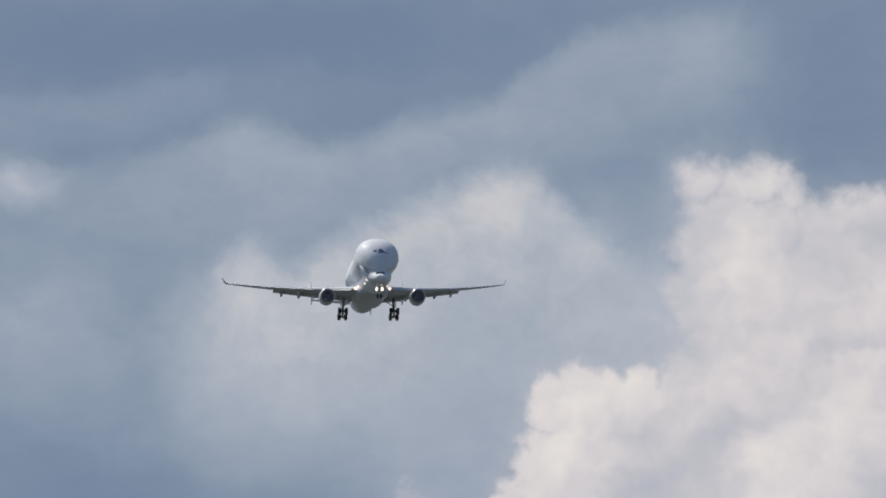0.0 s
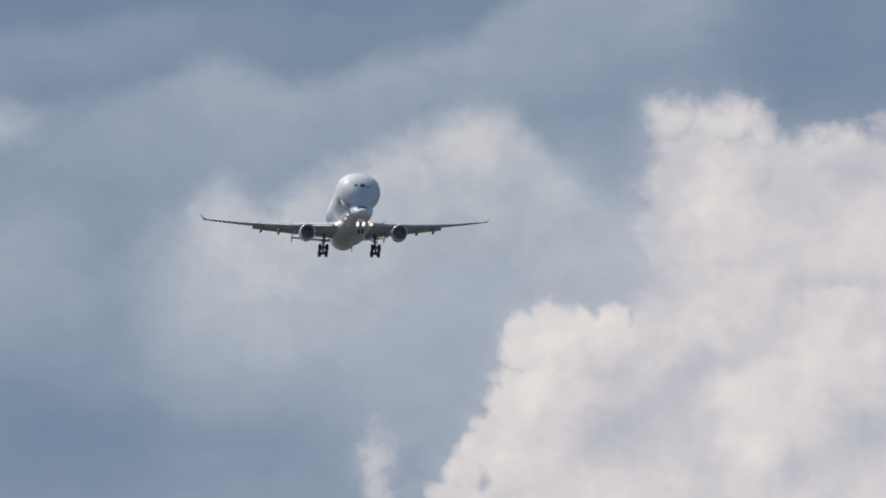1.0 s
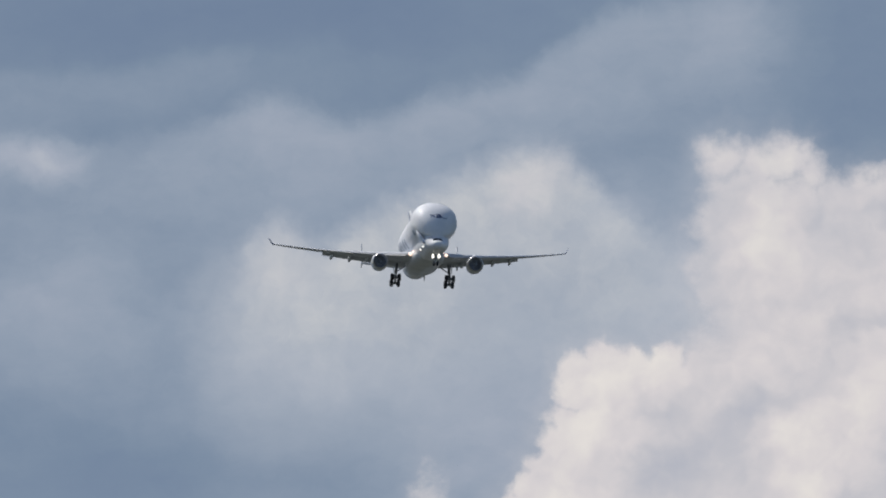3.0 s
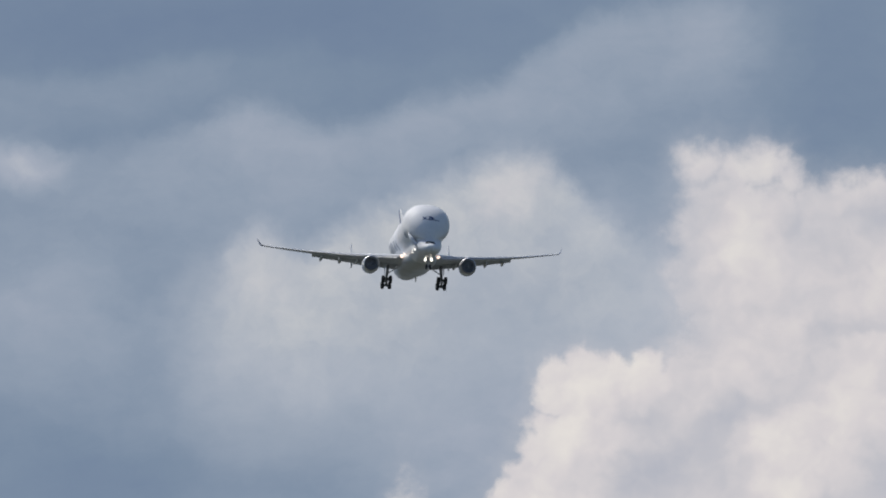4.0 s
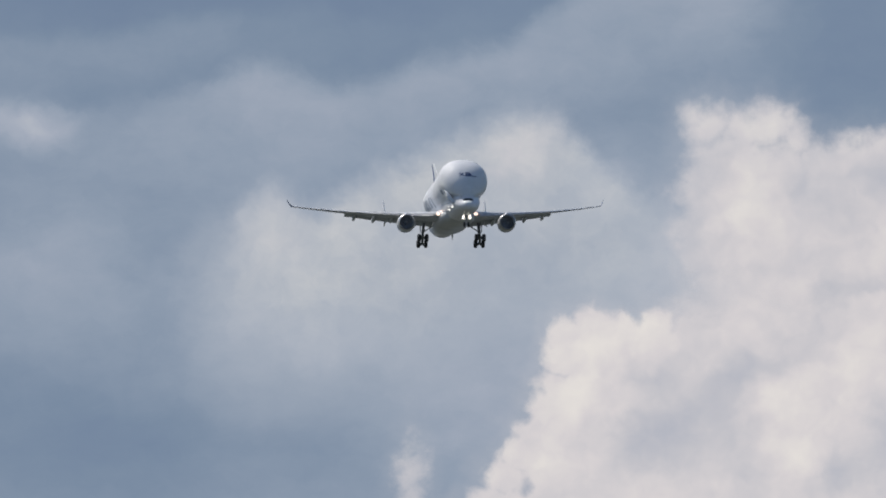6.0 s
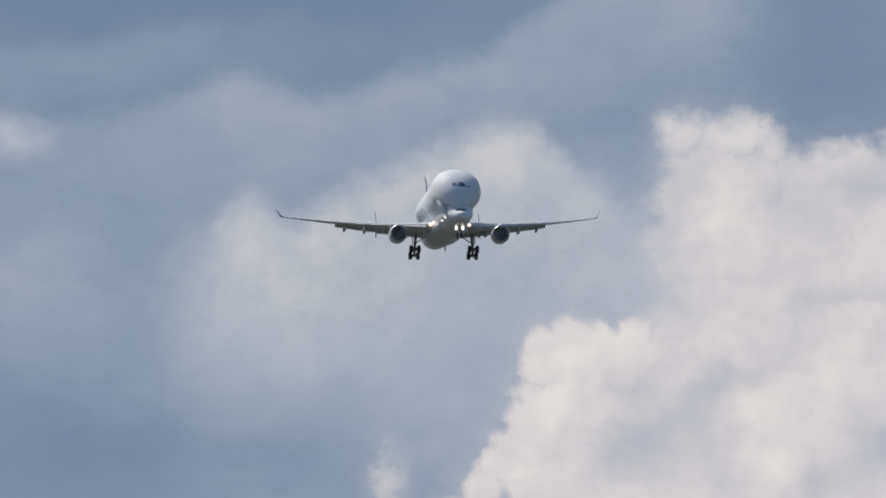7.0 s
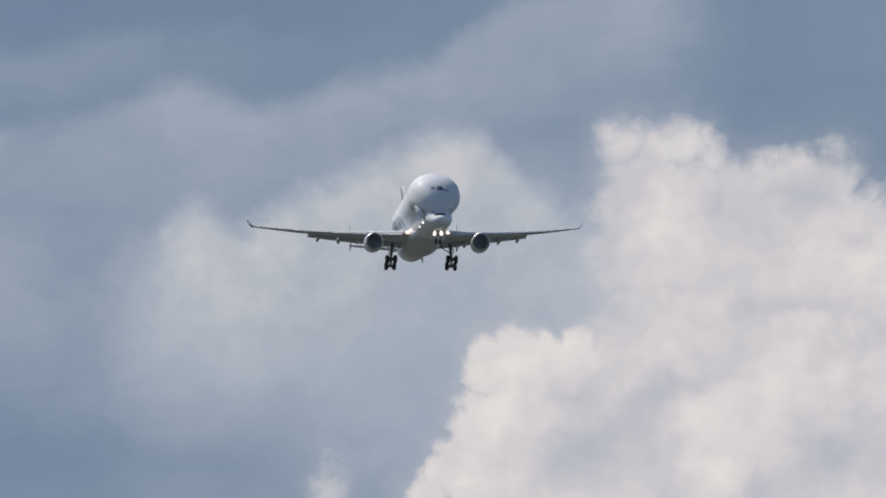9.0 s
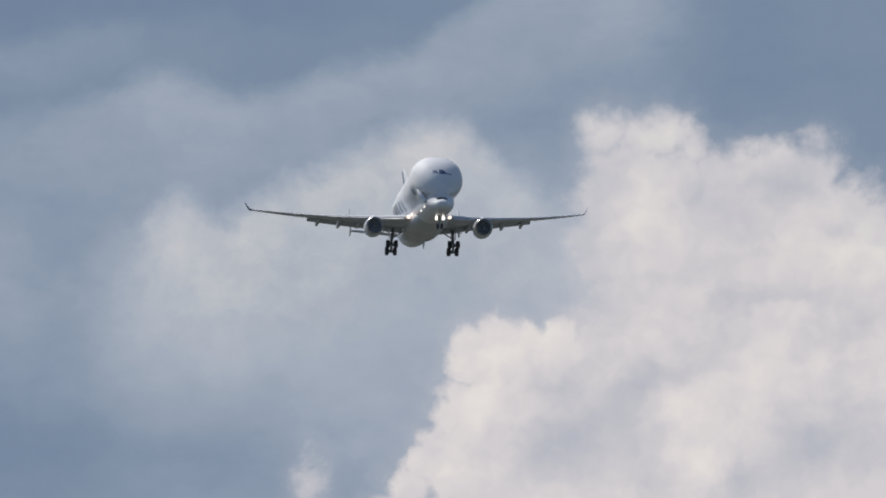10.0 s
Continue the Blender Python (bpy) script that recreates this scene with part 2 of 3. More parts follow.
# rough forms of the clouds: centre and radii of the ovals that make them up
BANK = ((9.84, 6.96, 0.46, 0.44), (10.18, 6.82, 0.48, 0.48), (10.72, 6.97, 0.45, 0.44), (11.05, 7.05, 0.4, 0.42), (11.40, 6.86, 0.48, 0.50), (11.95, 6.96, 0.5, 0.46),
        (9.76, 7.42, 0.42, 0.42), (9.58, 7.86, 0.50, 0.40), (9.42, 8.30, 0.48, 0.44), (9.22, 8.75, 0.48, 0.38), (8.92, 9.10, 0.48, 0.36), (8.70, 9.50, 0.50, 0.40),
        (8.55, 10.15, 0.70, 0.6), (10.25, 7.4, 0.6, 0.6), (9.9, 8.4, 0.65, 0.7), (10.7, 8.0, 1.2, 1.2), (10.2, 9.2, 1.4, 1.1), (12.0, 8.0, 1.8, 1.35), (12.9, 7.5, 1.4, 1.25), (14.0, 8.3, 2.2, 2.0),
        (12.0, 10.5, 3.5, 1.8), (15.8, 8.2, 2.5, 2.1), (18.5, 8.6, 2.6, 2.6))
TOWER = ((12.44, 3.22, 0.48, 0.46), (13.00, 3.36, 0.60, 0.52), (13.52, 3.20, 0.62, 0.48), (13.92, 3.46, 0.34, 0.46), (12.90, 4.35, 0.98, 1.2), (13.7, 4.4, 0.9, 1.0), (13.2, 5.4, 1.45, 1.4),
         (14.38, 4.05, 0.60, 0.72), (14.85, 4.05, 0.66, 0.76), (15.50, 4.00, 0.80, 0.76), (16.15, 3.92, 0.52, 0.70), (16.75, 4.55, 0.62, 0.70), (17.2, 5.0, 0.6, 0.7), (15.6, 5.3, 2.2, 1.6),
         (14.5, 6.6, 2.7, 1.5), (17.8, 6.2, 1.8, 1.6), (17.5, 7.4, 2.5, 2.0))
WISP = ((7.18, 9.26, 0.26, 0.36), (7.10, 8.98, 0.08, 0.22), (7.22, 9.78, 0.30, 0.42))
PUFF = ((8.72, 3.66, 0.32, 0.30), (9.12, 3.50, 0.30, 0.24), (8.52, 4.00, 0.26, 0.20), (8.85, 3.92, 0.26, 0.18))
TURRET = ((4.38, 4.68, 0.34, 0.32), (4.10, 5.00, 0.34, 0.30), (4.75, 4.95, 0.34, 0.30), (4.45, 5.3, 0.7, 0.45))
HEAP = ((4.6, 6.0, 1.8, 1.9), (6.6, 5.6, 2.2, 2.0), (8.7, 4.8, 1.9, 1.9), (10.4, 5.6, 2.0, 1.8))
# painted light and shade on the clouds: centre, radii, brighter or darker weight
BANK_LIGHT = ((9.85, 8.05, 0.55, 0.85, 0.34), (10.1, 6.90, 0.7, 0.45, 0.20), (11.2, 6.90, 0.8, 0.45, 0.16), (9.3, 9.1, 0.8, 0.6, 0.18), (13.6, 8.1, 0.6, 0.42, 0.28),
              (13.7, 9.05, 0.5, 0.3, 0.28), (15.4, 7.3, 1.2, 0.5, 0.14), (11.6, 8.8, 0.95, 0.6, -0.40), (13.2, 7.42, 0.45, 0.24, -0.30), (12.8, 7.76, 0.40, 0.34, -0.36),
              (12.35, 8.2, 0.5, 0.4, -0.30), (15.9, 8.7, 0.8, 0.55, -0.50), (14.6, 9.35, 0.3, 0.4, -0.34), (11.1, 7.74, 0.5, 0.14, -0.20))
TOWER_LIGHT = ((13.2, 4.2, 0.35, 0.6, 0.20), (13.7, 3.2, 0.6, 0.45, 0.20), (15.2, 3.65, 0.8, 0.35, 0.16), (12.4, 3.1, 0.5, 0.4, 0.12), (16.8, 5.4, 0.9, 0.6, 0.30),
               (14.1, 4.35, 0.25, 0.28, -0.24), (15.8, 4.1, 0.5, 0.28, -0.26), (15.2, 6.3, 0.7, 0.5, -0.26), (12.3, 5.6, 0.6, 0.8, -0.12), (16.4, 4.9, 0.4, 0.2, -0.2))


def see_through(g, colour, alpha):
    """Pale glowing cloud that thins out to nothing."""
    g.tree.nodes.remove(g.bsdf)
    shine = g.tree.nodes.new("ShaderNodeEmission")
    g.put(shine.inputs["Color"], colour)
    clear = g.tree.nodes.new("ShaderNodeBsdfTransparent")
    both = g.tree.nodes.new("ShaderNodeMixShader")
    g.put(both.inputs[0], alpha)
    g.tree.links.new(clear.outputs[0], both.inputs[1])
    g.tree.links.new(shine.outputs[0], both.inputs[2])
    g.tree.links.new(both.outputs[0], g.out.inputs["Surface"])
    return g.mat


def heap_material():
    """Thin grey cloud with a turret at one end and a bright puff near the other."""
    g = Graph("cloud_heap")
    at = g.coord("UV")
    torn_at = g.stir(at, ((0.7, 2, 0.30, 0.22), (2.0, 4, 0.30, 0.26), (6.0, 4, 0.10, 0.10)))
    body = g.ridge(torn_at, ((2.4, 5.4), (3.0, 5.05), (3.65, 4.85), (4.05, 4.58), (4.38, 4.42), (4.70, 4.48), (5.0, 4.68), (5.4, 4.66), (5.8, 4.34), (6.5, 4.05), (7.4, 3.62),
                             (8.2, 3.28), (9.2, 3.12), (9.8, 3.40), (10.4, 4.0), (11.1, 4.5), (12.0, 4.7), (14.0, 4.6)),
                   ((2.6, 0.0), (3.1, 0.18), (3.6, 0.36), (4.4, 0.54), (5.2, 0.56), (6.2, 0.58), (7.4, 0.58), (8.4, 0.57), (9.4, 0.56), (10.2, 0.50), (11.0, 0.42), (12.4, 0.32), (13.6, 0.0)),
                   0.42, 4.6, 0.26)
    puffs = g.swell(torn_at, ((8.9, 3.75, 0.7, 0.6, 0.05), (4.6, 5.8, 1.1, 0.9, 0.06), (7.0, 6.4, 1.6, 0.8, 0.06), (9.6, 6.2, 1.2, 0.8, 0.06), (4.5, 7.6, 2.2, 0.7, -0.06), (5.15, 4.75, 0.5, 0.25, -0.08), (8.1, 5.2, 1.0, 0.5, -0.04)))
    mottle = g.noise(torn_at, 1.3, 6, 0.6)
    alpha = g.math("MULTIPLY", g.math("ADD", body, puffs), g.span(mottle, 0.28, 0.72, 0.78, 1.20, False))
    alpha = g.math("MULTIPLY", alpha, g.span(g.union(at, HEAP, 0.5), -1.2, 0.2), clamp=True)
    return see_through(g, g.mix(g.span(alpha, 0.2, 0.8), srgb(198, 201, 208), srgb(214, 213, 212)), alpha)


def cumulus_material(name, ovals, light, knobs, ragged, faint, solid, densest, pale):
    """Heaped cloud with knobbly heads and sunlight painted into its glow, whose edges thin out between two depths."""
    g = Graph(name)
    at = g.coord("UV")
    bank_at = g.stir(at, ((1.0, 2, 0.26, 0.26), (2.8, 5, 0.16, 0.16)))
    # knobs of two sizes stand out of the rough form
    knob_at = g.stir(at, ((1.8, 3, 0.34, 0.34),))
    heads = g.cells(knob_at, 1.7)
    knoblets = g.cells(knob_at, 4.3)
    depth = g.math("MULTIPLY_ADD", g.math("SUBTRACT", 0.42, heads), knobs, g.union(bank_at, ovals, 0.10))
    depth = g.math("MULTIPLY_ADD", g.math("SUBTRACT", 0.42, knoblets), 0.4 * knobs, depth)
    depth = g.math("MULTIPLY_ADD", g.math("SUBTRACT", g.noise(at, 3.0, 6, 0.62), 0.5), ragged, depth)
    fringe = g.math("MULTIPLY", g.span(depth, faint - 0.26, solid), 0.22)
    alpha = g.math("MULTIPLY", g.math("MAXIMUM", g.span(depth, faint, solid), fringe), densest)
    # light and shade painted into the tone: broad lobes, then the lit brows of heads and knoblets
    lump = g.noise(bank_at, 0.62, 3, 0.5)
    lump_off = g.noise(g.vec("ADD", bank_at, (0.22, 0.18, 0)), 0.62, 3, 0.5)
    brow = g.math("SUBTRACT", lump_off, lump)
    brow = g.math("MULTIPLY_ADD", g.math("SUBTRACT", g.cells(g.vec("ADD", knob_at, (0.14, 0.17, 0)), 1.7), heads), 0.10, brow)
    brow = g.math("MULTIPLY_ADD", g.math("SUBTRACT", g.cells(g.vec("ADD", knob_at, (0.06, 0.07, 0)), 4.3), knoblets), 0.05, brow)
    lobes = g.swell(bank_at, light)
    tone = g.math("ADD", g.math("MULTIPLY_ADD", brow, 1.3, lobes), g.math("MULTIPLY_ADD", lump, 0.6, 0.27))
    tone = g.math("MULTIPLY_ADD", g.math("SUBTRACT", g.noise(bank_at, 2.4, 6, 0.6), 0.5), 0.22, tone)
    heap = g.ramp(tone, ((0.0, srgb(178, 181, 192)), (0.35, srgb(195, 194, 200)), (0.65, srgb(213, 208, 210)), (1.0, srgb(229, 224, 219))))
    colour = g.mix(g.span(depth, -0.2, 0.9, pale, 0.0), heap, srgb(186, 190, 200))
    return see_through(g, colour, alpha)


# ---------------------------------------------------------------- mesh helpers
def part(name, bm, material, parent, label="", smooth=40):
    """Links a bmesh as one mesh object under a thing or a part."""
    bmesh.ops.recalc_face_normals(bm, faces=bm.faces)
    me = bpy.data.meshes.new(name)
    bm.to_mesh(me)
    bm.free()
    me.materials.append(material)
    if smooth:
        for p in me.polygons:
            p.use_smooth = True
        me.set_sharp_from_angle(angle=radians(smooth))
    ob = new(name, me)
    ob.parent = parent
    return tagged(ob, label)


def loft(rings, caps=True, loop=False):
    """A skin through closed rings of equal count; loop: the last ring joins the first."""
    bm = bmesh.new()
    rows = [[bm.verts.new(p) for p in ring] for ring in rings]
    n = len(rows[0])
    for a, b in zip(rows, rows[1:] + (rows[:1] if loop else [])):
        for i in range(n):
            bm.faces.new((a[i], a[(i + 1) % n], b[(i + 1) % n], b[i]))
    if caps and not loop:
        bm.faces.new(rows[0])
        bm.faces.new(rows[-1][::-1])
    return bm


def lathe(profile, centre, steps=40, tilt=0.0, loop=False):
    """A turned body round an axis along y: rows of (y, radius)."""
    cx, cy, cz = centre
    rings = []
    for y, r in profile:
        rings.append([(cx + r * math.cos(a), cy + y, cz + r * math.sin(a) + y * tilt)
                      for a in (2 * math.pi * k / steps for k in range(steps))])
    return loft(rings, True, loop)


def rod(p0, p1, r0, r1=None, steps=14, bm=None):
    """A round bar between two places."""
    p0, p1 = Vector(p0), Vector(p1)
    r1 = r0 if r1 is None else r1
    way = (p1 - p0).normalized()
    side = way.orthogonal().normalized()
    other = way.cross(side)
    bm = bm or bmesh.new()
    ends = []
    for p, r in ((p0, r0), (p1, r1)):
        ends.append([bm.verts.new(p + r * (side * math.cos(a) + other * math.sin(a)))
                     for a in (2 * math.pi * k / steps for k in range(steps))])
    for i in range(steps):
        bm.faces.new((ends[0][i], ends[0][(i + 1) % steps], ends[1][(i + 1) % steps], ends[1][i]))
    bm.faces.new(ends[0])
    bm.faces.new(ends[1][::-1])
    return bm


def slab(corners, thick):
    """A plate of four corners with a thickness along its normal and eased edges."""
    c = [Vector(p) for p in corners]
    n = (c[1] - c[0]).cross(c[3] - c[0]).normalized() * thick * 0.5
    bm = bmesh.new()
    lo = [bm.verts.new(p - n) for p in c]
    hi = [bm.verts.new(p + n) for p in c]
    bm.faces.new(lo[::-1])
    bm.faces.new(hi)
    for i in range(4):
        bm.faces.new((lo[i], lo[(i + 1) % 4], hi[(i + 1) % 4], hi[i]))
    bmesh.ops.bevel(bm, geom=bm.edges[:], offset=thick * 0.25, segments=1, affect="EDGES")
    return bm


def curve_through(knots):
    """A smooth monotone curve through (place, value) pairs."""
    xs, ys = np.array(knots, float).T
    h, d = np.diff(xs), np.diff(ys) / np.diff(xs)
    m = np.zeros(len(xs))
    m[0], m[-1] = d[0], d[-1]
    for i in range(1, len(xs) - 1):
        if d[i - 1] * d[i] > 0:
            w1, w2 = 2 * h[i] + h[i - 1], h[i] + 2 * h[i - 1]
            m[i] = (w1 + w2) / (w1 / d[i - 1] + w2 / d[i])

    def at(x):
        x = min(max(x, xs[0]), xs[-1])
        i = min(int(np.searchsorted(xs, x, "right")) - 1, len(h) - 1)
        u = (x - xs[i]) / h[i]
        return float((2 * u**3 - 3 * u**2 + 1) * ys[i] + (u**3 - 2 * u**2 + u) * h[i] * m[i]
                     + (-2 * u**3 + 3 * u**2) * ys[i + 1] + (u**3 - u**2) * h[i] * m[i + 1])
    return at


def aerofoil(chord, thick, n=14):
    """Closed outline of a wing section: (along, up), leading edge at 0."""
    top, low = [], []
    for k in range(n + 1):
        u = 0.5 * (1 - math.cos(math.pi * k / n))
        half = 5 * thick * (0.2969 * math.sqrt(u) - 0.126 * u - 0.3516 * u**2 + 0.2843 * u**3 - 0.1036 * u**4)
        camber = 0.06 * thick * math.sin(math.pi * u)
        top.append((u * chord, (half + camber) * chord))
        low.append((u * chord, (camber - 0.85 * half) * chord))
    return top + low[-2:0:-1]


def blade(stations):
    """A lifting surface lofted through stations: x, station s, z, chord, thickness, nose-up twist in degrees."""
    rings = []
    for x, s, z, chord, thick, twist in stations:
        c, d = math.cos(radians(twist)), math.sin(radians(twist))
        rings.append([(x, s - S0 + a * c + b * d, z - a * d + b * c) for a, b in aerofoil(chord, thick)])
    return loft(rings)


# ---------------------------------------------------------------- ground and distant sky
def ground():
    bm = bmesh.new()
    bmesh.ops.create_grid(bm, x_segments=40, y_segments=40, size=9000)
    for v in bm.verts:
        v.co.z = 0.6 * noise.noise(v.co * 0.0009) - 0.4
    me = bpy.data.meshes.new("ground")
    bm.to_mesh(me)
    bm.free()
    me.materials.append(field_material())
    tagged(new("ground", me), "flat farmland with green and straw fields", "ground", kind="structure")


SKY_SCALE = 343.4 * math.pi / 180   # sky units in a degree


def sky_backdrop():
    """A far shell of sky round the viewpoint, with v downwards from the middle of the view."""
    radius, wide, high, cols, lines = 4920.0, 7.0, 6.6, 56, 44
    bm = bmesh.new()
    uv = bm.loops.layers.uv.new("sky")
    where, rows = {}, []
    for j in range(lines + 1):
        row = []
        for i in range(cols + 1):
            az, el = -wide + 2 * wide * i / cols, high * j / lines
            v = bm.verts.new((EYE[0] + radius * math.sin(radians(az)) * math.cos(radians(el)),
                              EYE[1] + radius * math.cos(radians(az)) * math.cos(radians(el)),
                              EYE[2] + radius * math.sin(radians(el)) - (2.5 if j == 0 else 0)))
            where[v] = (7.84 + az * SKY_SCALE, 4.41 - (el - CENTRE_TILT) * SKY_SCALE)
            row.append(v)
        rows.append(row)
    for a, b in zip(rows, rows[1:]):
        for i in range(cols):
            f = bm.faces.new((a[i], a[i + 1], b[i + 1], b[i]))
            f.smooth = True
            for loop in f.loops:
                loop[uv].uv = where[loop.vert]
    me = bpy.data.meshes.new("backdrop")
    bm.to_mesh(me)
    bm.free()
    me.materials.append(cloud_sky_material())
    tagged(new("backdrop", me), "blue sky with soft grey cloud veils", "sky", kind="structure")


def cloud_depth(u, v, ovals):
    """How deep a place lies inside the nearest oval."""
    return max((1 - math.hypot((u - cx) / rx, (v - cy) / ry)) * min(rx, ry) for cx, cy, rx, ry in ovals)


def cloud_part(name, ovals, far, material, parent, label="", reach=0.75, bulge=190):
    """One billowed piece of cloud in front of the sky shell, swelling towards the viewer."""
    step = 0.13
    u0, v0 = min(o[0] - o[2] for o in ovals) - reach - 0.15, min(o[1] - o[3] for o in ovals) - reach - 0.15
    cols = int((max(o[0] + o[2] for o in ovals) + reach + 0.15 - u0) / step)
    lines = int((max(o[1] + o[3] for o in ovals) + reach + 0.15 - v0) / step)
    bm = bmesh.new()
    uv = bm.loops.layers.uv.new("sky")
    where, grid = {}, {}
    for j in range(lines + 1):
        for i in range(cols + 1):
            u, v = u0 + step * i, v0 + step * j
            d = cloud_depth(u, v, ovals)
            if d < -reach:
                continue
            round_up = math.sqrt(max(0.0, min(1.0, (d + 0.3) / 1.6)))
            puff = noise.fractal(Vector((u, v, 0.0)) * 1.1, 0.6, 2.1, 4)
            r = far - bulge * round_up - 0.126 * bulge * puff * min(1.0, max(0.0, d + 0.5))
            az, el = radians((u - 7.84) / SKY_SCALE), radians(CENTRE_TILT - (v - 4.41) / SKY_SCALE)
            vert = bm.verts.new((EYE[0] + r * math.sin(az) * math.cos(el), EYE[1] + r * math.cos(az) * math.cos(el), EYE[2] + r * math.sin(el)))
            where[vert], grid[i, j] = (u, v), vert
    for j in range(lines):
        for i in range(cols):
            ring = [grid.get(k) for k in ((i, j), (i, j + 1), (i + 1, j + 1), (i + 1, j))]
            if all(ring):
                f = bm.faces.new(ring)
                f.smooth = True
                for loop in f.loops:
                    loop[uv].uv = where[loop.vert]
    bmesh.ops.delete(bm, geom=[v for v in bm.verts if not v.link_faces], context="VERTS")
    me = bpy.data.meshes.new(name)
    bm.to_mesh(me)
    bm.free()
    me.materials.append(material)
    ob = new(name, me)
    ob.parent = parent
    return tagged(ob, label)


def cumulus_cloud():
    cloud = tagged(new("cumulus_cloud"), "bright white heaped cumulus cloud with grey hollows and frayed edges", "cloud")
    tower = cloud_part("tower", TOWER, 4880, cumulus_material("cloud_tower", TOWER, TOWER_LIGHT, 0.18, 0.36, -0.24, 0.28, 0.95, 0.25), cloud, "soft-edged cloud tower")
    cloud_part("bank", BANK, 4680, cumulus_material("cloud_bank", BANK, BANK_LIGHT, 0.20, 0.20, -0.13, 0.15, 1.0, 0.0), cloud, "crisp billowed cloud bank")
    wisp = cloud_part("wisp", WISP, 4680, cumulus_material("cloud_wisp", WISP, BANK_LIGHT[:4], 0.0, 0.42, -0.20, 0.24, 0.72, 0.15), cloud, "torn pale wisp of cloud")
    return tower, wisp


def grey_cloud():
    cloud = tagged(new("grey_cloud"), "thin pale grey cloud with a bright puff in blue sky", "cloud")
    cloud_part("cloud_sheet", HEAP, 4914, heap_material(), cloud, "", 1.25, 16)
    cloud_part("puff", PUFF, 4894, cumulus_material("cloud_puff", PUFF, TOWER_LIGHT[:2], 0.10, 0.55, -0.34, 0.34, 0.62, 0.30), cloud, "bright frayed puff of cloud", 0.95, 12)
    cloud_part("turret", TURRET, 4894, cumulus_material("cloud_turret", TURRET, TOWER_LIGHT[:2], 0.10, 0.40, -0.36, 0.40, 0.30, 0.8), cloud, "rounded grey cloud turret", 0.95, 12)
    return cloud


# ---------------------------------------------------------------- the aeroplane
S0 = 28.0   # station of the aeroplane's origin behind its nose
NOSE = 1.6  # station of the nose tip
low_top = curve_through(((NOSE, -1.55), (1.8, -1.18), (2.2, -0.92), (2.9, -0.64), (3.6, -0.22), (4.3, 0.26), (6, 1.05), (8, 1.7), (12, 2.6), (16, 2.82), (42, 2.82), (50, 3.2), (58, 3.8), (62.6, 4.2)))
low_base = curve_through(((NOSE, -1.75), (1.8, -2.12), (2.2, -2.4), (2.9, -2.62), (4.3, -2.78), (7, -2.82), (36, -2.82), (44, -3.12), (47, -2.9), (50, -2.2), (54, -0.8), (58, 0.9), (62.6, 3.4)))
low_wide = curve_through(((NOSE, 0.08), (1.8, 0.62), (2.2, 1.06), (2.9, 1.48), (4.3, 2.02), (6, 2.42), (9, 2.72), (12, 2.82), (43, 2.82), (48, 2.6), (53, 2.0), (58, 1.15), (62.6, 0.25)))
high_top = curve_through(((4.1, 0.7), (4.4, 1.7), (5, 2.9), (6, 4.3), (8, 6.1), (10, 7.2), (12, 7.82), (13.5, 7.98), (17, 7.74), (20, 7.55), (30, 7.15), (38, 6.85), (44, 6.6), (50, 6.3), (56, 5.75), (62.6, 4.7)))
high_mid = curve_through(((4.1, 0.3), (5, 0.8), (6, 1.35), (8, 2.5), (10, 3.3), (12, 3.7), (15, 3.8), (24, 3.6), (38, 3.3), (44, 3.4), (50, 3.9), (56, 4.35), (62.6, 4.3)))
high_base = curve_through(((4.1, 0.15), (8, 0.1), (13, -0.2), (18, -0.5), (38, -0.5), (46, 0.5), (54, 2.2), (62.6, 3.9)))
high_wide = curve_through(((4.1, 0.1), (4.4, 0.95), (5, 1.75), (6, 2.75), (8, 3.85), (10, 4.33), (12, 4.5), (14, 4.42), (17, 4.27), (22, 4.2), (28, 4.18), (38, 4.0), (44, 3.7), (50, 2.95), (56, 1.75), (62.6, 0.3)))


def half_width(s, z):
    """Half the fuselage's width at a station and height: the two lobes, filleted where they meet."""
    def lobe(base, mid, top, wide, square=2.0, under=2.0):
        half, power = (top - mid, square) if z > mid else (mid - base, under)
        return wide * max(0.0, 1 - (abs(z - mid) / half) ** power) ** (1 / power) if half > 0 else 0.0
    a = lobe(low_base(s), (low_base(s) + low_top(s)) / 2, low_top(s), low_wide(s))
    b = lobe(high_base(s), high_mid(s), high_top(s), high_wide(s), 2.0 + 0.25 * min(1.0, max(0.0, (20 - s) / 7)), 2.0) if s > 4.1 else 0.0
    k = (0.16 + 0.24 * math.exp(-((s - 8.5) / 2.6) ** 2)) * min(a, b)
    return 0.5 * (a + b + math.sqrt((a - b) ** 2 + k * k))


def skin_front(x, z):
    """The station at which the skin is first met, looking aft at (x, z)."""
    lo, hi = NOSE, 30.0
    for s in np.arange(NOSE, 24.0, 0.1):
        if half_width(s, z) >= abs(x) and low_base(s) <= z <= max(low_top(s), high_top(s) if s > 4.1 else -9):
            hi = s
            lo = max(NOSE, s - 0.1)
            break
    for _ in range(14):
        m = (lo + hi) / 2
        if half_width(m, z) >= abs(x) and low_base(m) <= z <= max(low_top(m), high_top(m) if m > 4.1 else -9):
            hi = m
        else:
            lo = m
    return hi


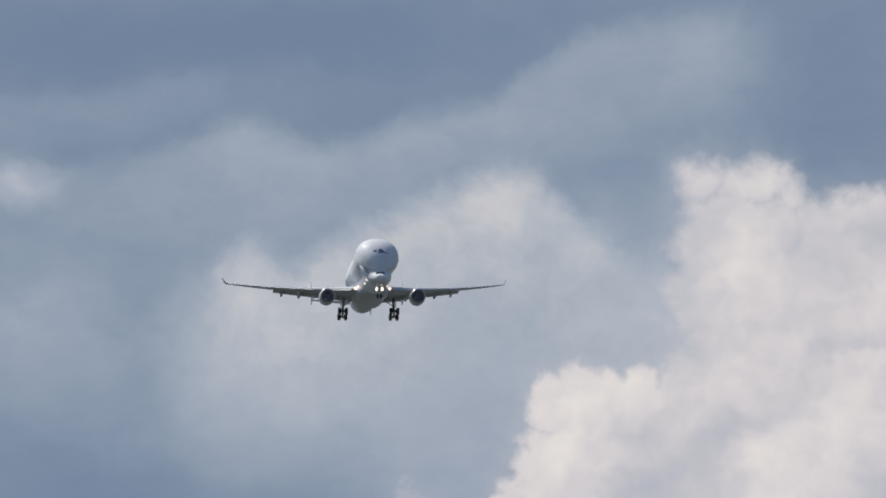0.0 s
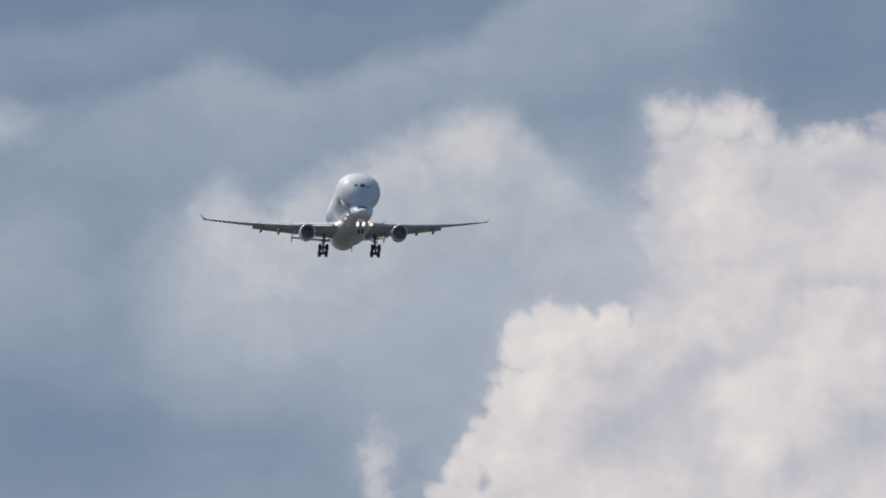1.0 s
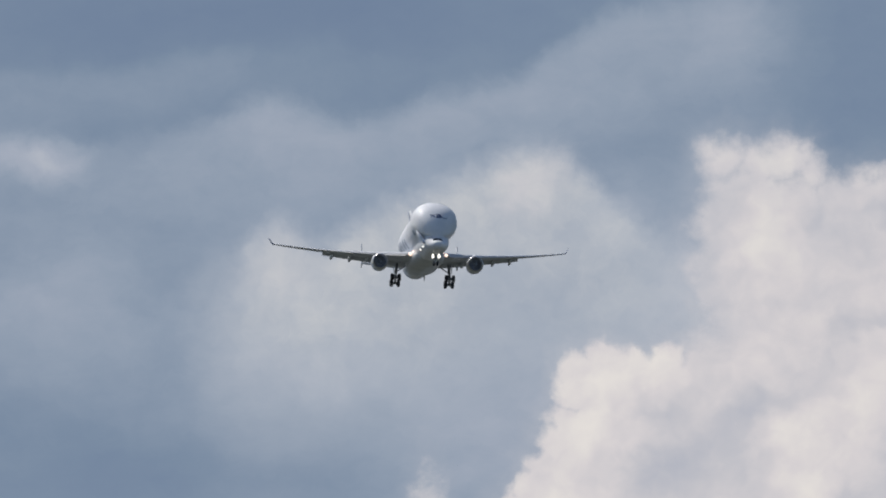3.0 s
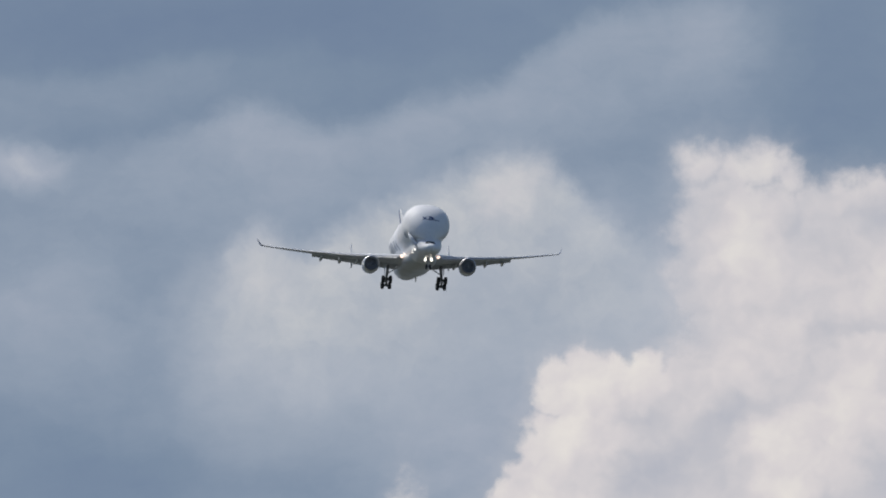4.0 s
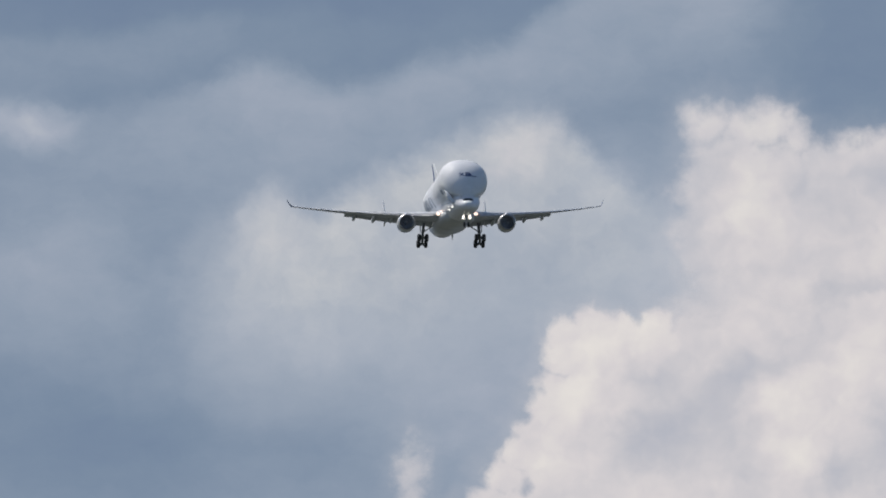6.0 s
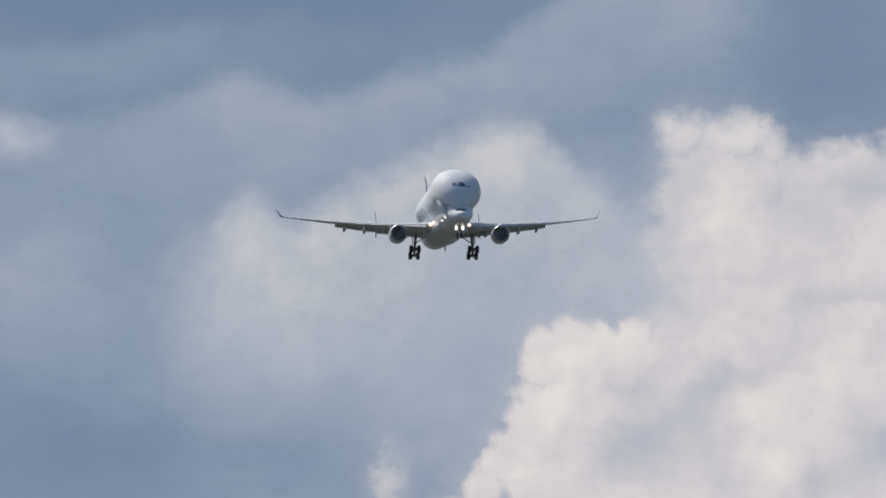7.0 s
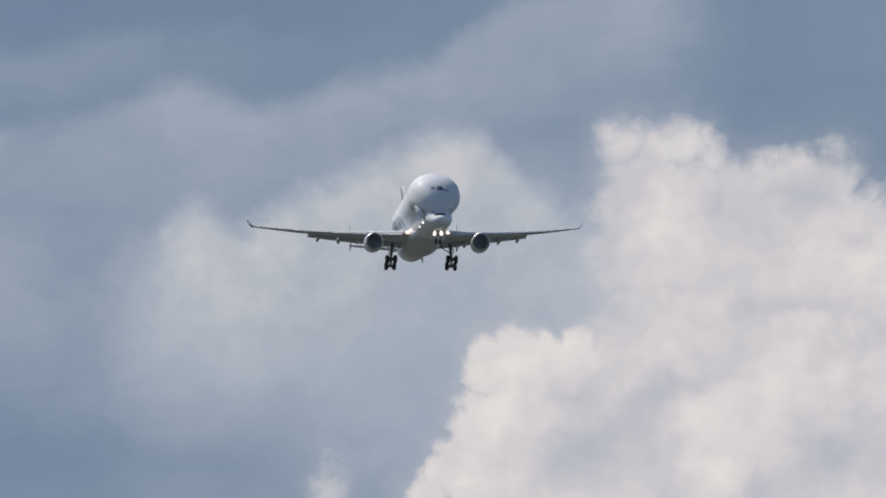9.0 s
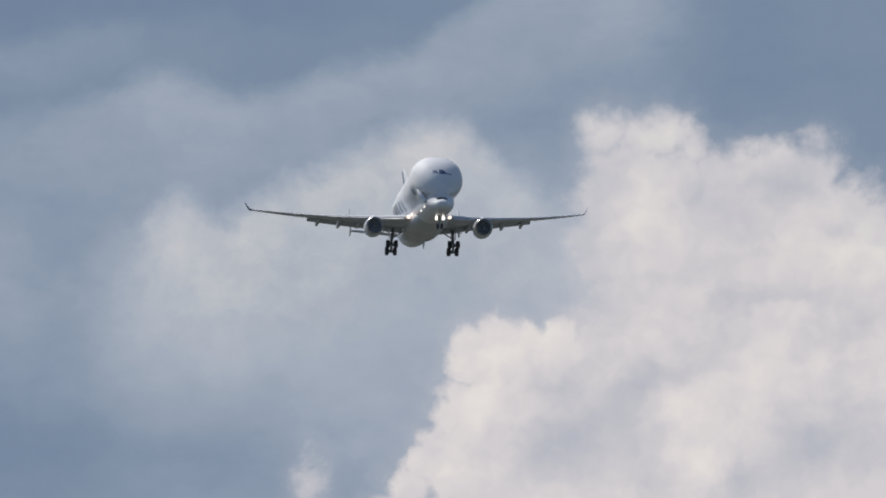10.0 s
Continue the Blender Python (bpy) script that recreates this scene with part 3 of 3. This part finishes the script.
def patch(corner, nu, nv, proud, face):
    """A thin plate laid on the skin. corner(u, v) gives (x, z) from the front or (s, z) on a side."""
    bm = bmesh.new()
    rows = []
    for j in range(nv + 1):
        row = []
        for i in range(nu + 1):
            a, z = corner(i / nu, j / nv)
            if face == 0:
                row.append(bm.verts.new((a, skin_front(a, z) - S0 - proud, z)))
            else:
                row.append(bm.verts.new((face * (half_width(a, z) + proud), a - S0, z)))
        rows.append(row)
    for p, q in zip(rows, rows[1:]):
        for i in range(nu):
            bm.faces.new((p[i], p[i + 1], q[i + 1], q[i]))
    return bm


def fuselage(plane):
    rings, n = [], 36
    stations = list(np.linspace(NOSE, 2.2, 8)) + list(np.arange(2.4, 4.0, 0.2)) + list(np.arange(4.0, 8.0, 0.2)) + list(np.arange(8, 18, 0.5)) \
        + list(np.arange(18, 42, 2.0)) + list(np.arange(42, 62.7, 0.75)) + [62.6]
    for s in stations:
        base, top = low_base(s), max(low_top(s), high_top(s) if s > 4.1 else -9)
        zs = [(base + top) / 2 - (top - base) / 2 * math.cos(math.pi * k / n) for k in range(n + 1)]
        port = [(half_width(s, z), s - S0, z) for z in zs]
        star = [(-half_width(s, z), s - S0, z) for z in zs[1:-1][::-1]]
        port[0], port[-1] = (0, s - S0, zs[0]), (0, s - S0, zs[-1])
        rings.append(port + star)
    body = part("fuselage", loft(rings), white_paint, plane, "gloss white two-lobed fuselage with bulging cargo hull", 60)

    # wing-body fairing under the belly
    rings = []
    for k in range(37):
        u = k / 36
        s = 16.5 + 25.5 * u
        swell = max(0.02, 1 - abs(2 * u - 1) ** 6) ** 0.5
        rings.append([(3.25 * swell * math.cos(a), s - S0, -1.5 + (-1.85 * swell * (-math.sin(a)) ** 0.72 if math.sin(a) < 0 else swell * math.sin(a)))
                      for a in (2 * math.pi * i / 40 for i in range(40))])
    part("belly_fairing", loft(rings), belly_paint, plane, "dull grey belly fairing between the wings", 60)

    # flight deck panes
    for side in (-1, 1):
        for x0, x1, z0, z1 in ((0.03, 0.36, -0.70, -0.16), (0.40, 0.68, -0.72, -0.20), (0.72, 0.92, -0.74, -0.30)):
            bm = patch(lambda u, v: (side * (x0 + (x1 - x0) * u), z0 + (z1 - z0) * v), 4, 4, 0.02, 0)
            part("cockpit_window", bm, window_glass, body, "dark flight deck pane")
    # the mark on the forehead, as plain shapes
    bars = (((-1.75, 5.62), (-0.85, 5.05), 0.17), ((-1.75, 5.02), (-0.95, 5.62), 0.13), ((-0.62, 5.62), (0.20, 5.62), 0.22),
            ((-0.62, 5.30), (0.30, 5.34), 0.20), ((-0.70, 5.02), (0.20, 5.02), 0.22), ((0.10, 5.55), (0.16, 5.05), 0.24),
            ((0.30, 5.00), (1.45, 4.86), 0.15), ((0.42, 5.40), (0.34, 5.02), 0.15))
    for (xa, za), (xb, zb), w in bars:
        xa, xb, za, zb = xa + 0.5, xb + 0.5, za - 0.8, zb - 0.8
        run = math.hypot(xb - xa, zb - za)
        nx, nz = -(zb - za) / run * w / 2, (xb - xa) / run * w / 2
        bm = patch(lambda u, v: (xa + (xb - xa) * u + nx * (2 * v - 1), za + (zb - za) * u + nz * (2 * v - 1)), 6, 2, 0.03, 0)
        part("mark_stroke", bm, blue_paint, body, "dark blue painted stroke")
    # lettering and the painted eye on both flanks, too slanted to read
    for side in (-1, 1):
        for s, wide, lean, z0, z1 in ((27.2, 1.6, 0.9, 0.70, 2.70),
                                      (30.4, 2.3, 0.5, 1.00, 2.90), (33.8, 1.5, 1.2, 1.05, 3.00), (36.6, 2.6, 0.5, 1.10, 3.10), (40.2, 1.8, 0.9, 1.30, 3.30)):
            bm = patch(lambda u, v: (s + wide * u + lean * v, z0 + (z1 - z0) * v), 4, 6, 0.012, side)
            part("flank_bar", bm, slate_paint, body, "slate blue lettering bar")
        bm = bmesh.new()
        rings = []
        for share in (1.0, 0.8, 0.6, 0.4, 0.2):
            rings.append([bm.verts.new((side * (half_width(s, z) + 0.02), s - S0, z)) for s, z in
                          ((11.6 + 1.2 * share * math.cos(q), 1.75 + 0.5 * share * math.sin(q)) for q in (2 * math.pi * k / 24 for k in range(24)))])
        for outer, inner in zip(rings, rings[1:]):
            for k in range(24):
                bm.faces.new((outer[k], outer[(k + 1) % 24], inner[(k + 1) % 24], inner[k]))
        bm.faces.new(rings[-1])
        part("painted_eye", bm, slate_paint, body, "dark painted whale eye")
    # small glowing spots on the sunny flank ahead of the wing
    for s, z in ((12.0, -1.40), (7.4, -1.35)):
        x = half_width(s, z) - 0.03
        bm = lathe([(-0.10, 0.04), (-0.08, 0.15), (0.02, 0.19), (0.2, 0.16)], (-x, s - S0, z), 20)
        part("flank_glow", bm, lamp_white, body, "small glowing spot on the fuselage flank")
    # an added bowed ridge from the nose's shoulder up to the bulge, on the sunny side, shaped to imitate a sun glint
    foot, head = Vector((-2.58, 5.75 - S0, -0.72)), Vector((-3.80, 7.95 - S0, 1.74))
    along = (head - foot).normalized()
    out = Vector((-0.60, -0.60, 0.55))
    out = (out - along * out.dot(along)).normalized()
    wide = along.cross(out)
    rings = []
    for k in range(19):
        u = k / 18
        here = foot.lerp(head, u) + out * (0.30 * math.sin(math.pi * u) - 0.10)
        r = 0.05 + 0.42 * math.sin(math.pi * (0.08 + 0.90 * u)) ** 0.8 * (1 - 0.55 * u)
        rings.append([here + out * ((0.20 if math.cos(a) > 0 else 0.8) * math.cos(a)) + wide * (r * math.sin(a)) for a in (2 * math.pi * i / 24 for i in range(24))])
    bm = loft(rings)
    part("glint_ridge", bm, white_paint, body, "", 60)
    # blade aerials
    bm = loft([[(0.90, 39.9 - S0, -2.8), (1.14, 39.0 - S0, -2.8), (1.38, 39.9 - S0, -2.8), (1.14, 41.4 - S0, -2.8)],
               [(1.20, 40.7 - S0, -3.90), (1.28, 40.5 - S0, -3.90), (1.36, 40.7 - S0, -3.90), (1.28, 41.5 - S0, -3.90)]])
    part("aerial", bm, belly_paint, plane, "grey blade aerial under the belly")
    for x, s, z, h in ((0, 14.0, -2.8, -0.45), (0, 24.0, 7.3, 0.5), (0, 31.0, 7.05, 0.45)):
        bm = loft([[(x - 0.05, s - S0, z), (x, s - S0 - 0.35, z), (x + 0.05, s - S0, z), (x, s - S0 + 0.4, z)],
                   [(x - 0.02, s - S0 + 0.3, z + h), (x, s - S0 + 0.15, z + h), (x + 0.02, s - S0 + 0.3, z + h), (x, s - S0 + 0.5, z + h)]])
        part("aerial", bm, white_paint, plane, "white blade aerial")


def wing_line(x):
    """Leading edge station, height, chord, thickness and twist at a distance from the centreline."""
    u = x - 2.6
    s = 21.6 + 0.63 * u
    z = -1.17 + 0.055 * u + 0.0026 * u * u
    trail = 33.6 + (0.06 * u if x < 9.4 else 0.41 + 0.335 * (x - 9.4))
    chord = trail - s
    return s, z, chord, max(0.085, 0.135 - 0.0030 * u), 1.5 - 0.19 * u


def wing(plane, side):
    xs = [1.2, 2.6, 4.5, 6.5, 9.4, 12, 15, 18, 21, 24, 27, 28.6]
    rows = []
    for x in xs:
        s, z, c, t, w = wing_line(x)
        rows.append((side * x, s, z, c, t, w))
    main = part("wing", blade(rows), wing_grey, plane, "light grey swept wing with flaps down", 50)

    # winglet, bending up out of the tip
    s, z, c, t, w = wing_line(28.6)
    rows = [(side * 28.6, s, z, c, t, w), (side * 28.9, s + 0.45, z + 0.16, c * 0.85, 0.1, 0), (side * 29.15, s + 0.95, z + 0.5, c * 0.68, 0.1, 0),
            (side * 29.4, s + 1.6, z + 1.0, c * 0.50, 0.1, 0), (side * 29.65, s + 2.2, z + 1.5, c * 0.32, 0.1, 0)]
    part("winglet", blade(rows), blue_paint, main, "dark blue winglet", 50)

    # slats, drooped and moved forward of the leading edge
    for x0, x1, droop, tip in ((4.4, 8.2, 0.035, 18), (10.4, 16.3, 0.03, 16), (16.4, 22.3, 0.02, 12), (22.4, 28.0, 0.012, 8)):
        rows = []
        for x in (x0, (x0 + x1) / 2, x1):
            s, z, c, t, w = wing_line(x)
            rows.append((side * x, s - 0.05 * c, z - droop * c, c * 0.15, 0.12, -tip))
        part("slat", blade(rows), bare_metal, main, "drooped leading edge slat", 50)

    # flaps, run back and down, and the outer aileron
    for x0, x1, angle in ((3.3, 9.2, 22), (9.5, 14.2, 22), (14.3, 19.3, 22)):
        rows = []
        for x in (x0, (x0 + x1) / 2, x1):
            s, z, c, t, w = wing_line(x)
            fc = min(1.9, c * 0.22)
            tz = z - c * math.sin(radians(w))
            rows.append((side * x, s + c * 0.925, tz - 0.01, fc * 1.08, 0.14, angle))
        part("flap", blade(rows), flap_grey, main, "grey lowered flap", 50)
    rows = []
    for x in (20.0, 23.6, 27.2):
        s, z, c, t, w = wing_line(x)
        rows.append((side * x, s + c * 0.80, z - c * 0.80 * math.sin(radians(w)), c * 0.21, 0.09, w + 1))
    part("aileron", blade(rows), flap_grey, main, "grey aileron in line with the wing", 50)

    # flap track fairings
    for x, size in ((7.9, 1.0), (11.0, 0.8), (14.1, 0.9), (17.6, 0.85)):
        s, z, c, t, w = wing_line(x)
        tz = z - c * math.sin(radians(w))
        prof = [(-0.01 + 4.8 * size * u, 0.34 * size * math.sin(math.pi * min(1, u * 1.02)) ** 0.6 + 0.02) for u in (k / 14 for k in range(14))]
        bm = lathe(prof, (side * x, s + c * 0.62 - S0, z - 0.42 * size - 0.62 * c * math.sin(radians(w))), 16, -0.14)
        part("flap_fairing", bm, wing_grey, main, "", 50)

    # a landing lamp and a smaller turn-off lamp in the wing root
    for x, along, z, size, glowing in ((3.54, 21.45, -1.15, 1.1, lamp_warm), (3.02, 21.35, -0.68, 0.55, lamp_warm)):
        bm = lathe([(0.0, 0.05), (0.02, 0.25 * size), (0.12, 0.28 * size), (0.6, 0.24 * size)], (side * x, along - S0, z), 24)
        part("landing_lamp", bm, glowing, main, "lit lamp in the wing root")


def engine(plane, side):
    cx, cy, cz = side * 9.37, 21.4 - S0, -2.68
    skin = [(0.10, 1.27), (0.0, 1.36), (0.06, 1.44), (0.35, 1.54), (0.9, 1.62), (1.8, 1.66), (3.0, 1.60), (4.2, 1.42), (5.4, 1.16), (5.9, 1.04)]
    inner = [(5.9, 0.98), (5.0, 0.95), (2.2, 1.22), (1.2, 1.24), (0.5, 1.22), (0.16, 1.25)]
    bm = lathe(skin + inner, (cx, cy, cz), 44, -0.03, True)
    nacelle = part("engine", bm, engine_paint, plane, "pale round engine nacelle hung under the wing", 45)
    part("intake_lip", lathe([(0.17, 1.235), (0.06, 1.28), (-0.03, 1.36), (0.04, 1.46), (0.24, 1.53), (0.36, 1.545), (0.30, 1.50), (0.17, 1.30)], (cx, cy, cz), 44, -0.03, True),
         bare_metal, nacelle, "polished metal intake lip", 45)
    part("fan_disc", lathe([(1.12, 0.3), (1.15, 1.235), (1.3, 1.235), (1.3, 0.3)], (cx, cy, cz), 40, -0.03), fan_metal, nacelle, "dark fan disc", 30)
    for k in range(22):
        a0 = 2 * math.pi * k / 22
        bm = bmesh.new()
        q = [(0.36, 0.0, 0.0), (1.21, 0.10, 0.06), (1.21, 0.25, -0.14), (0.36, 0.20, -0.12)]
        pts = [Vector((cx + r * math.cos(a0 + d), cy + 0.96 + 0.6 * dy + 0.02, cz + r * math.sin(a0 + d))) for r, d, dy in q]
        lo = [bm.verts.new(p) for p in pts]
        hi = [bm.verts.new(p + Vector((0, 0.03, 0))) for p in pts]
        bm.faces.new(lo)
        bm.faces.new(hi[::-1])
        for i in range(4):
            bm.faces.new((lo[i], lo[(i + 1) % 4], hi[(i + 1) % 4], hi[i]))
        part("fan_blade", bm, fan_metal, nacelle, "", 0)
    part("spinner", lathe([(0.45, 0.02), (0.55, 0.14), (0.8, 0.30), (1.12, 0.40)], (cx, cy, cz), 24, -0.03), fan_metal, nacelle, "dark spinner")
    part("exhaust_cone", lathe([(4.8, 0.55), (5.8, 0.5), (6.6, 0.28), (7.0, 0.05)], (cx, cy, cz), 24, -0.03), hot_metal, nacelle, "brown hot metal cone")
    s, z, c, t, w = wing_line(9.37)
    rings = []
    for sy, base, top, half in ((22.9, -1.25, -1.02, 0.10), (24.2, -1.35, -0.60, 0.22), (26.3, -1.5, -0.55, 0.26), (28.6, -1.75, -0.8, 0.24), (30.6, -1.6, -1.2, 0.12)):
        rings.append([(cx - half, sy - S0, base), (cx + half, sy - S0, base), (cx + half, sy - S0, top - 0.08), (cx + half * 0.5, sy - S0, top),
                      (cx - half * 0.5, sy - S0, top), (cx - half, sy - S0, top - 0.08)])
    part("pylon", loft(rings), engine_paint, nacelle, "", 40)


def wheel(parent, centre, r, w):
    cx, cy, cz = centre
    prof = [(-0.5, 0.55), (-0.5, 0.82), (-0.42, 0.95), (-0.25, 1.0), (0.25, 1.0), (0.42, 0.95), (0.5, 0.82), (0.5, 0.55)]
    rings = [[(cx + x * w, cy + r * k * math.cos(a), cz + r * k * math.sin(a)) for a in (2 * math.pi * i / 26 for i in range(26))] for x, k in prof]
    tyre = part("wheel", loft(rings, False), rubber, parent, "black tyre", 40)
    rings = [[(cx + x * w, cy + r * k * math.cos(a), cz + r * k * math.sin(a)) for a in (2 * math.pi * i / 20 for i in range(20))]
             for x, k in ((-0.40, 0.10), (-0.36, 0.5), (-0.46, 0.57), (0.46, 0.57), (0.36, 0.5), (0.40, 0.10))]
    bm = loft(rings)
    bm2 = part("rim", bm, wheel_rim, parent, "grey metal rim", 40)
    return tyre, bm2


def main_gear(plane, side):
    x, y = side * 5.34, 32.0 - S0
    leg = part("main_gear", rod((side * 5.05, y - 0.2, -1.7), (x, y, -4.3), 0.27, 0.25), gear_steel, plane, "grey main landing gear leg, lowered")
    part("piston", rod((x, y, -4.2), (x, y, -5.1), 0.13), bare_metal, leg, "bright oleo piston")
    lean = radians(30)
    fw = Vector((0, -math.cos(lean), math.sin(lean)))
    mid = Vector((x, y, -5.08))
    part("bogie_beam", rod(mid + fw * 1.1, mid - fw * 1.1, 0.22), gear_steel, leg)
    for f in (1, -1):
        hub = mid + fw * 0.99 * f
        part("axle", rod(hub + Vector((-0.85, 0, 0)), hub + Vector((0.85, 0, 0)), 0.09), gear_steel, leg)
        for q in (-1, 1):
            wheel(leg, hub + Vector((q * 0.70, 0, 0)), 0.72, 0.60)
            part("brake", rod(hub + Vector((q * 0.18, 0, 0)), hub + Vector((q * 0.46, 0, 0)), 0.30, 0.36, 20), gear_steel, leg, "grey brake drum inside the wheel")
    for z0, z1, back in ((-4.15, -4.62, 0.62), (-5.0, -4.62, 0.62)):
        part("torque_link", rod((x, y + 0.2, z0), (x, y + back, z1), 0.09, 0.07), gear_steel, leg)
    part("side_stay", rod((side * 3.3, y, -2.2), (x, y, -3.5), 0.10), gear_steel, leg)
    part("drag_stay", rod((x, y - 1.6, -1.9), (x, y, -3.6), 0.08), gear_steel, leg)
    part("leg_door", slab(((side * 5.75, y - 0.75, -1.9), (side * 5.75, y + 0.75, -1.9), (side * 5.66, y + 0.55, -3.6), (side * 5.66, y - 0.55, -3.6)), 0.07),
         wing_grey, leg, "grey leg door")
    part("hinged_door", slab(((side * 6.5, y - 0.5, -1.6), (side * 6.5, y + 0.6, -1.6), (side * 6.75, y + 0.5, -2.5), (side * 6.75, y - 0.4, -2.5)), 0.06),
         wing_grey, leg, "grey wing gear door")


def nose_gear(plane):
    y = 6.7 - S0
    leg = part("nose_gear", rod((0, y + 0.3, -2.5), (0, y, -4.2), 0.15, 0.12), gear_steel, plane, "grey nose landing gear leg, lowered")
    part("piston", rod((0, y, -4.1), (0, y - 0.02, -4.75), 0.09), bare_metal, leg)
    part("axle", rod((-0.5, y, -4.75), (0.5, y, -4.75), 0.07), gear_steel, leg)
    for q in (-1, 1):
        wheel(leg, Vector((q * 0.36, y, -4.75)), 0.52, 0.36)
        part("gear_door", slab(((q * 0.62, y - 1.0, -2.75), (q * 0.62, y + 0.9, -2.75), (q * 0.95, y + 0.8, -3.55), (q * 0.95, y - 0.9, -3.55)), 0.05),
             white_paint, leg, "white nose gear door")
        for z in (-3.18, -3.54):
            bm = lathe([(0.0, 0.05), (0.01, 0.19), (0.1, 0.23), (0.3, 0.15)], (q * 0.59, y - 0.3, z), 24)
            part("taxi_lamp", bm, lamp_white, leg, "lit white taxi lamp")
    for z in (-3.18, -3.54):
        part("lamp_bar", rod((-0.6, y - 0.05, z), (0.6, y - 0.05, z), 0.05), gear_steel, leg)
    part("drag_stay", rod((0, y + 1.6, -2.6), (0, y, -3.7), 0.07), gear_steel, leg)


def tail(plane):
    rows = [(47.4, 6.1, 11.2, 0.10), (51.0, 8.2, 8.4, 0.10), (54.0, 10.3, 6.0, 0.10), (57.6, 11.9, 4.2, 0.10), (58.6, 12.3, 3.2, 0.08)]
    rings = []
    for s, z, c, t in rows:
        rings.append([(b, s - S0 + a, z) for a, b in aerofoil(c * 0.72, t * 0.45)])
    fin = part("tail_fin", loft(rings), white_paint, plane, "tall white upright tail fin", 50)
    rings = []
    for s, z, c, t in rows:
        rings.append([(b, s - S0 + c * 0.70 + a, z) for a, b in aerofoil(c * 0.30, t * 0.6)])
    part("rudder", loft(rings), blue_paint, fin, "dark blue rudder", 50)
    for side in (-1, 1):
        stab = [(side * 0.6, 53.0, 0.30, 5.8, 0.10, -1), (side * 2.0, 53.8, 0.45, 5.2, 0.11, -2), (side * 9.5, 57.9, 1.45, 2.4, 0.12, -2)]
        plate = part("tailplane", blade(stab), engine_paint, plane, "light grey tailplane", 50)
        rings = []
        for s, z, c in ((58.3, 0.62, 1.6), (57.4, 1.3, 3.0), (57.4, 2.0, 3.1), (58.5, 4.0, 2.3), (59.4, 5.38, 1.5)):
            rings.append([(side * 9.5 + b, s - S0 + a, z) for a, b in aerofoil(c, 0.15)])
        part("end_fin", loft(rings), white_paint, plate, "white upright end fin on the tailplane", 50)


def aeroplane():
    plane = tagged(new("cargo_aeroplane"), "white whale-shaped cargo jet on approach, gear and flaps down, lamps lit", "aeroplane")
    fuselage(plane)
    for side in (-1, 1):
        wing(plane, side)
        engine(plane, side)
        main_gear(plane, side)
    nose_gear(plane)
    tail(plane)
    return plane


ground()
sky_backdrop()
cloud_tower, cloud_wisp = cumulus_cloud()
thin_cloud = grey_cloud()
cargo_plane = aeroplane()


def motions():
    # the clouds drift slowly past one another, turning about the far viewpoint
    walk(cloud_tower, [(0, pose(0, 0, 0)), (10, pose(0, 0, 0, 0, 0, 0.050))])
    walk(cloud_wisp, [(0, pose(0, 0, 0)), (10, pose(0, 0, -3.0, 0, 0, 0.042))])
    walk(thin_cloud, [(0, pose(0, 0, 0)), (10, pose(0, 0, 0, 0, 0, -0.034))])
    walk(cargo_plane, [(t, pose(*row)) for t, *row in FLIGHT_ROWS])


motions()
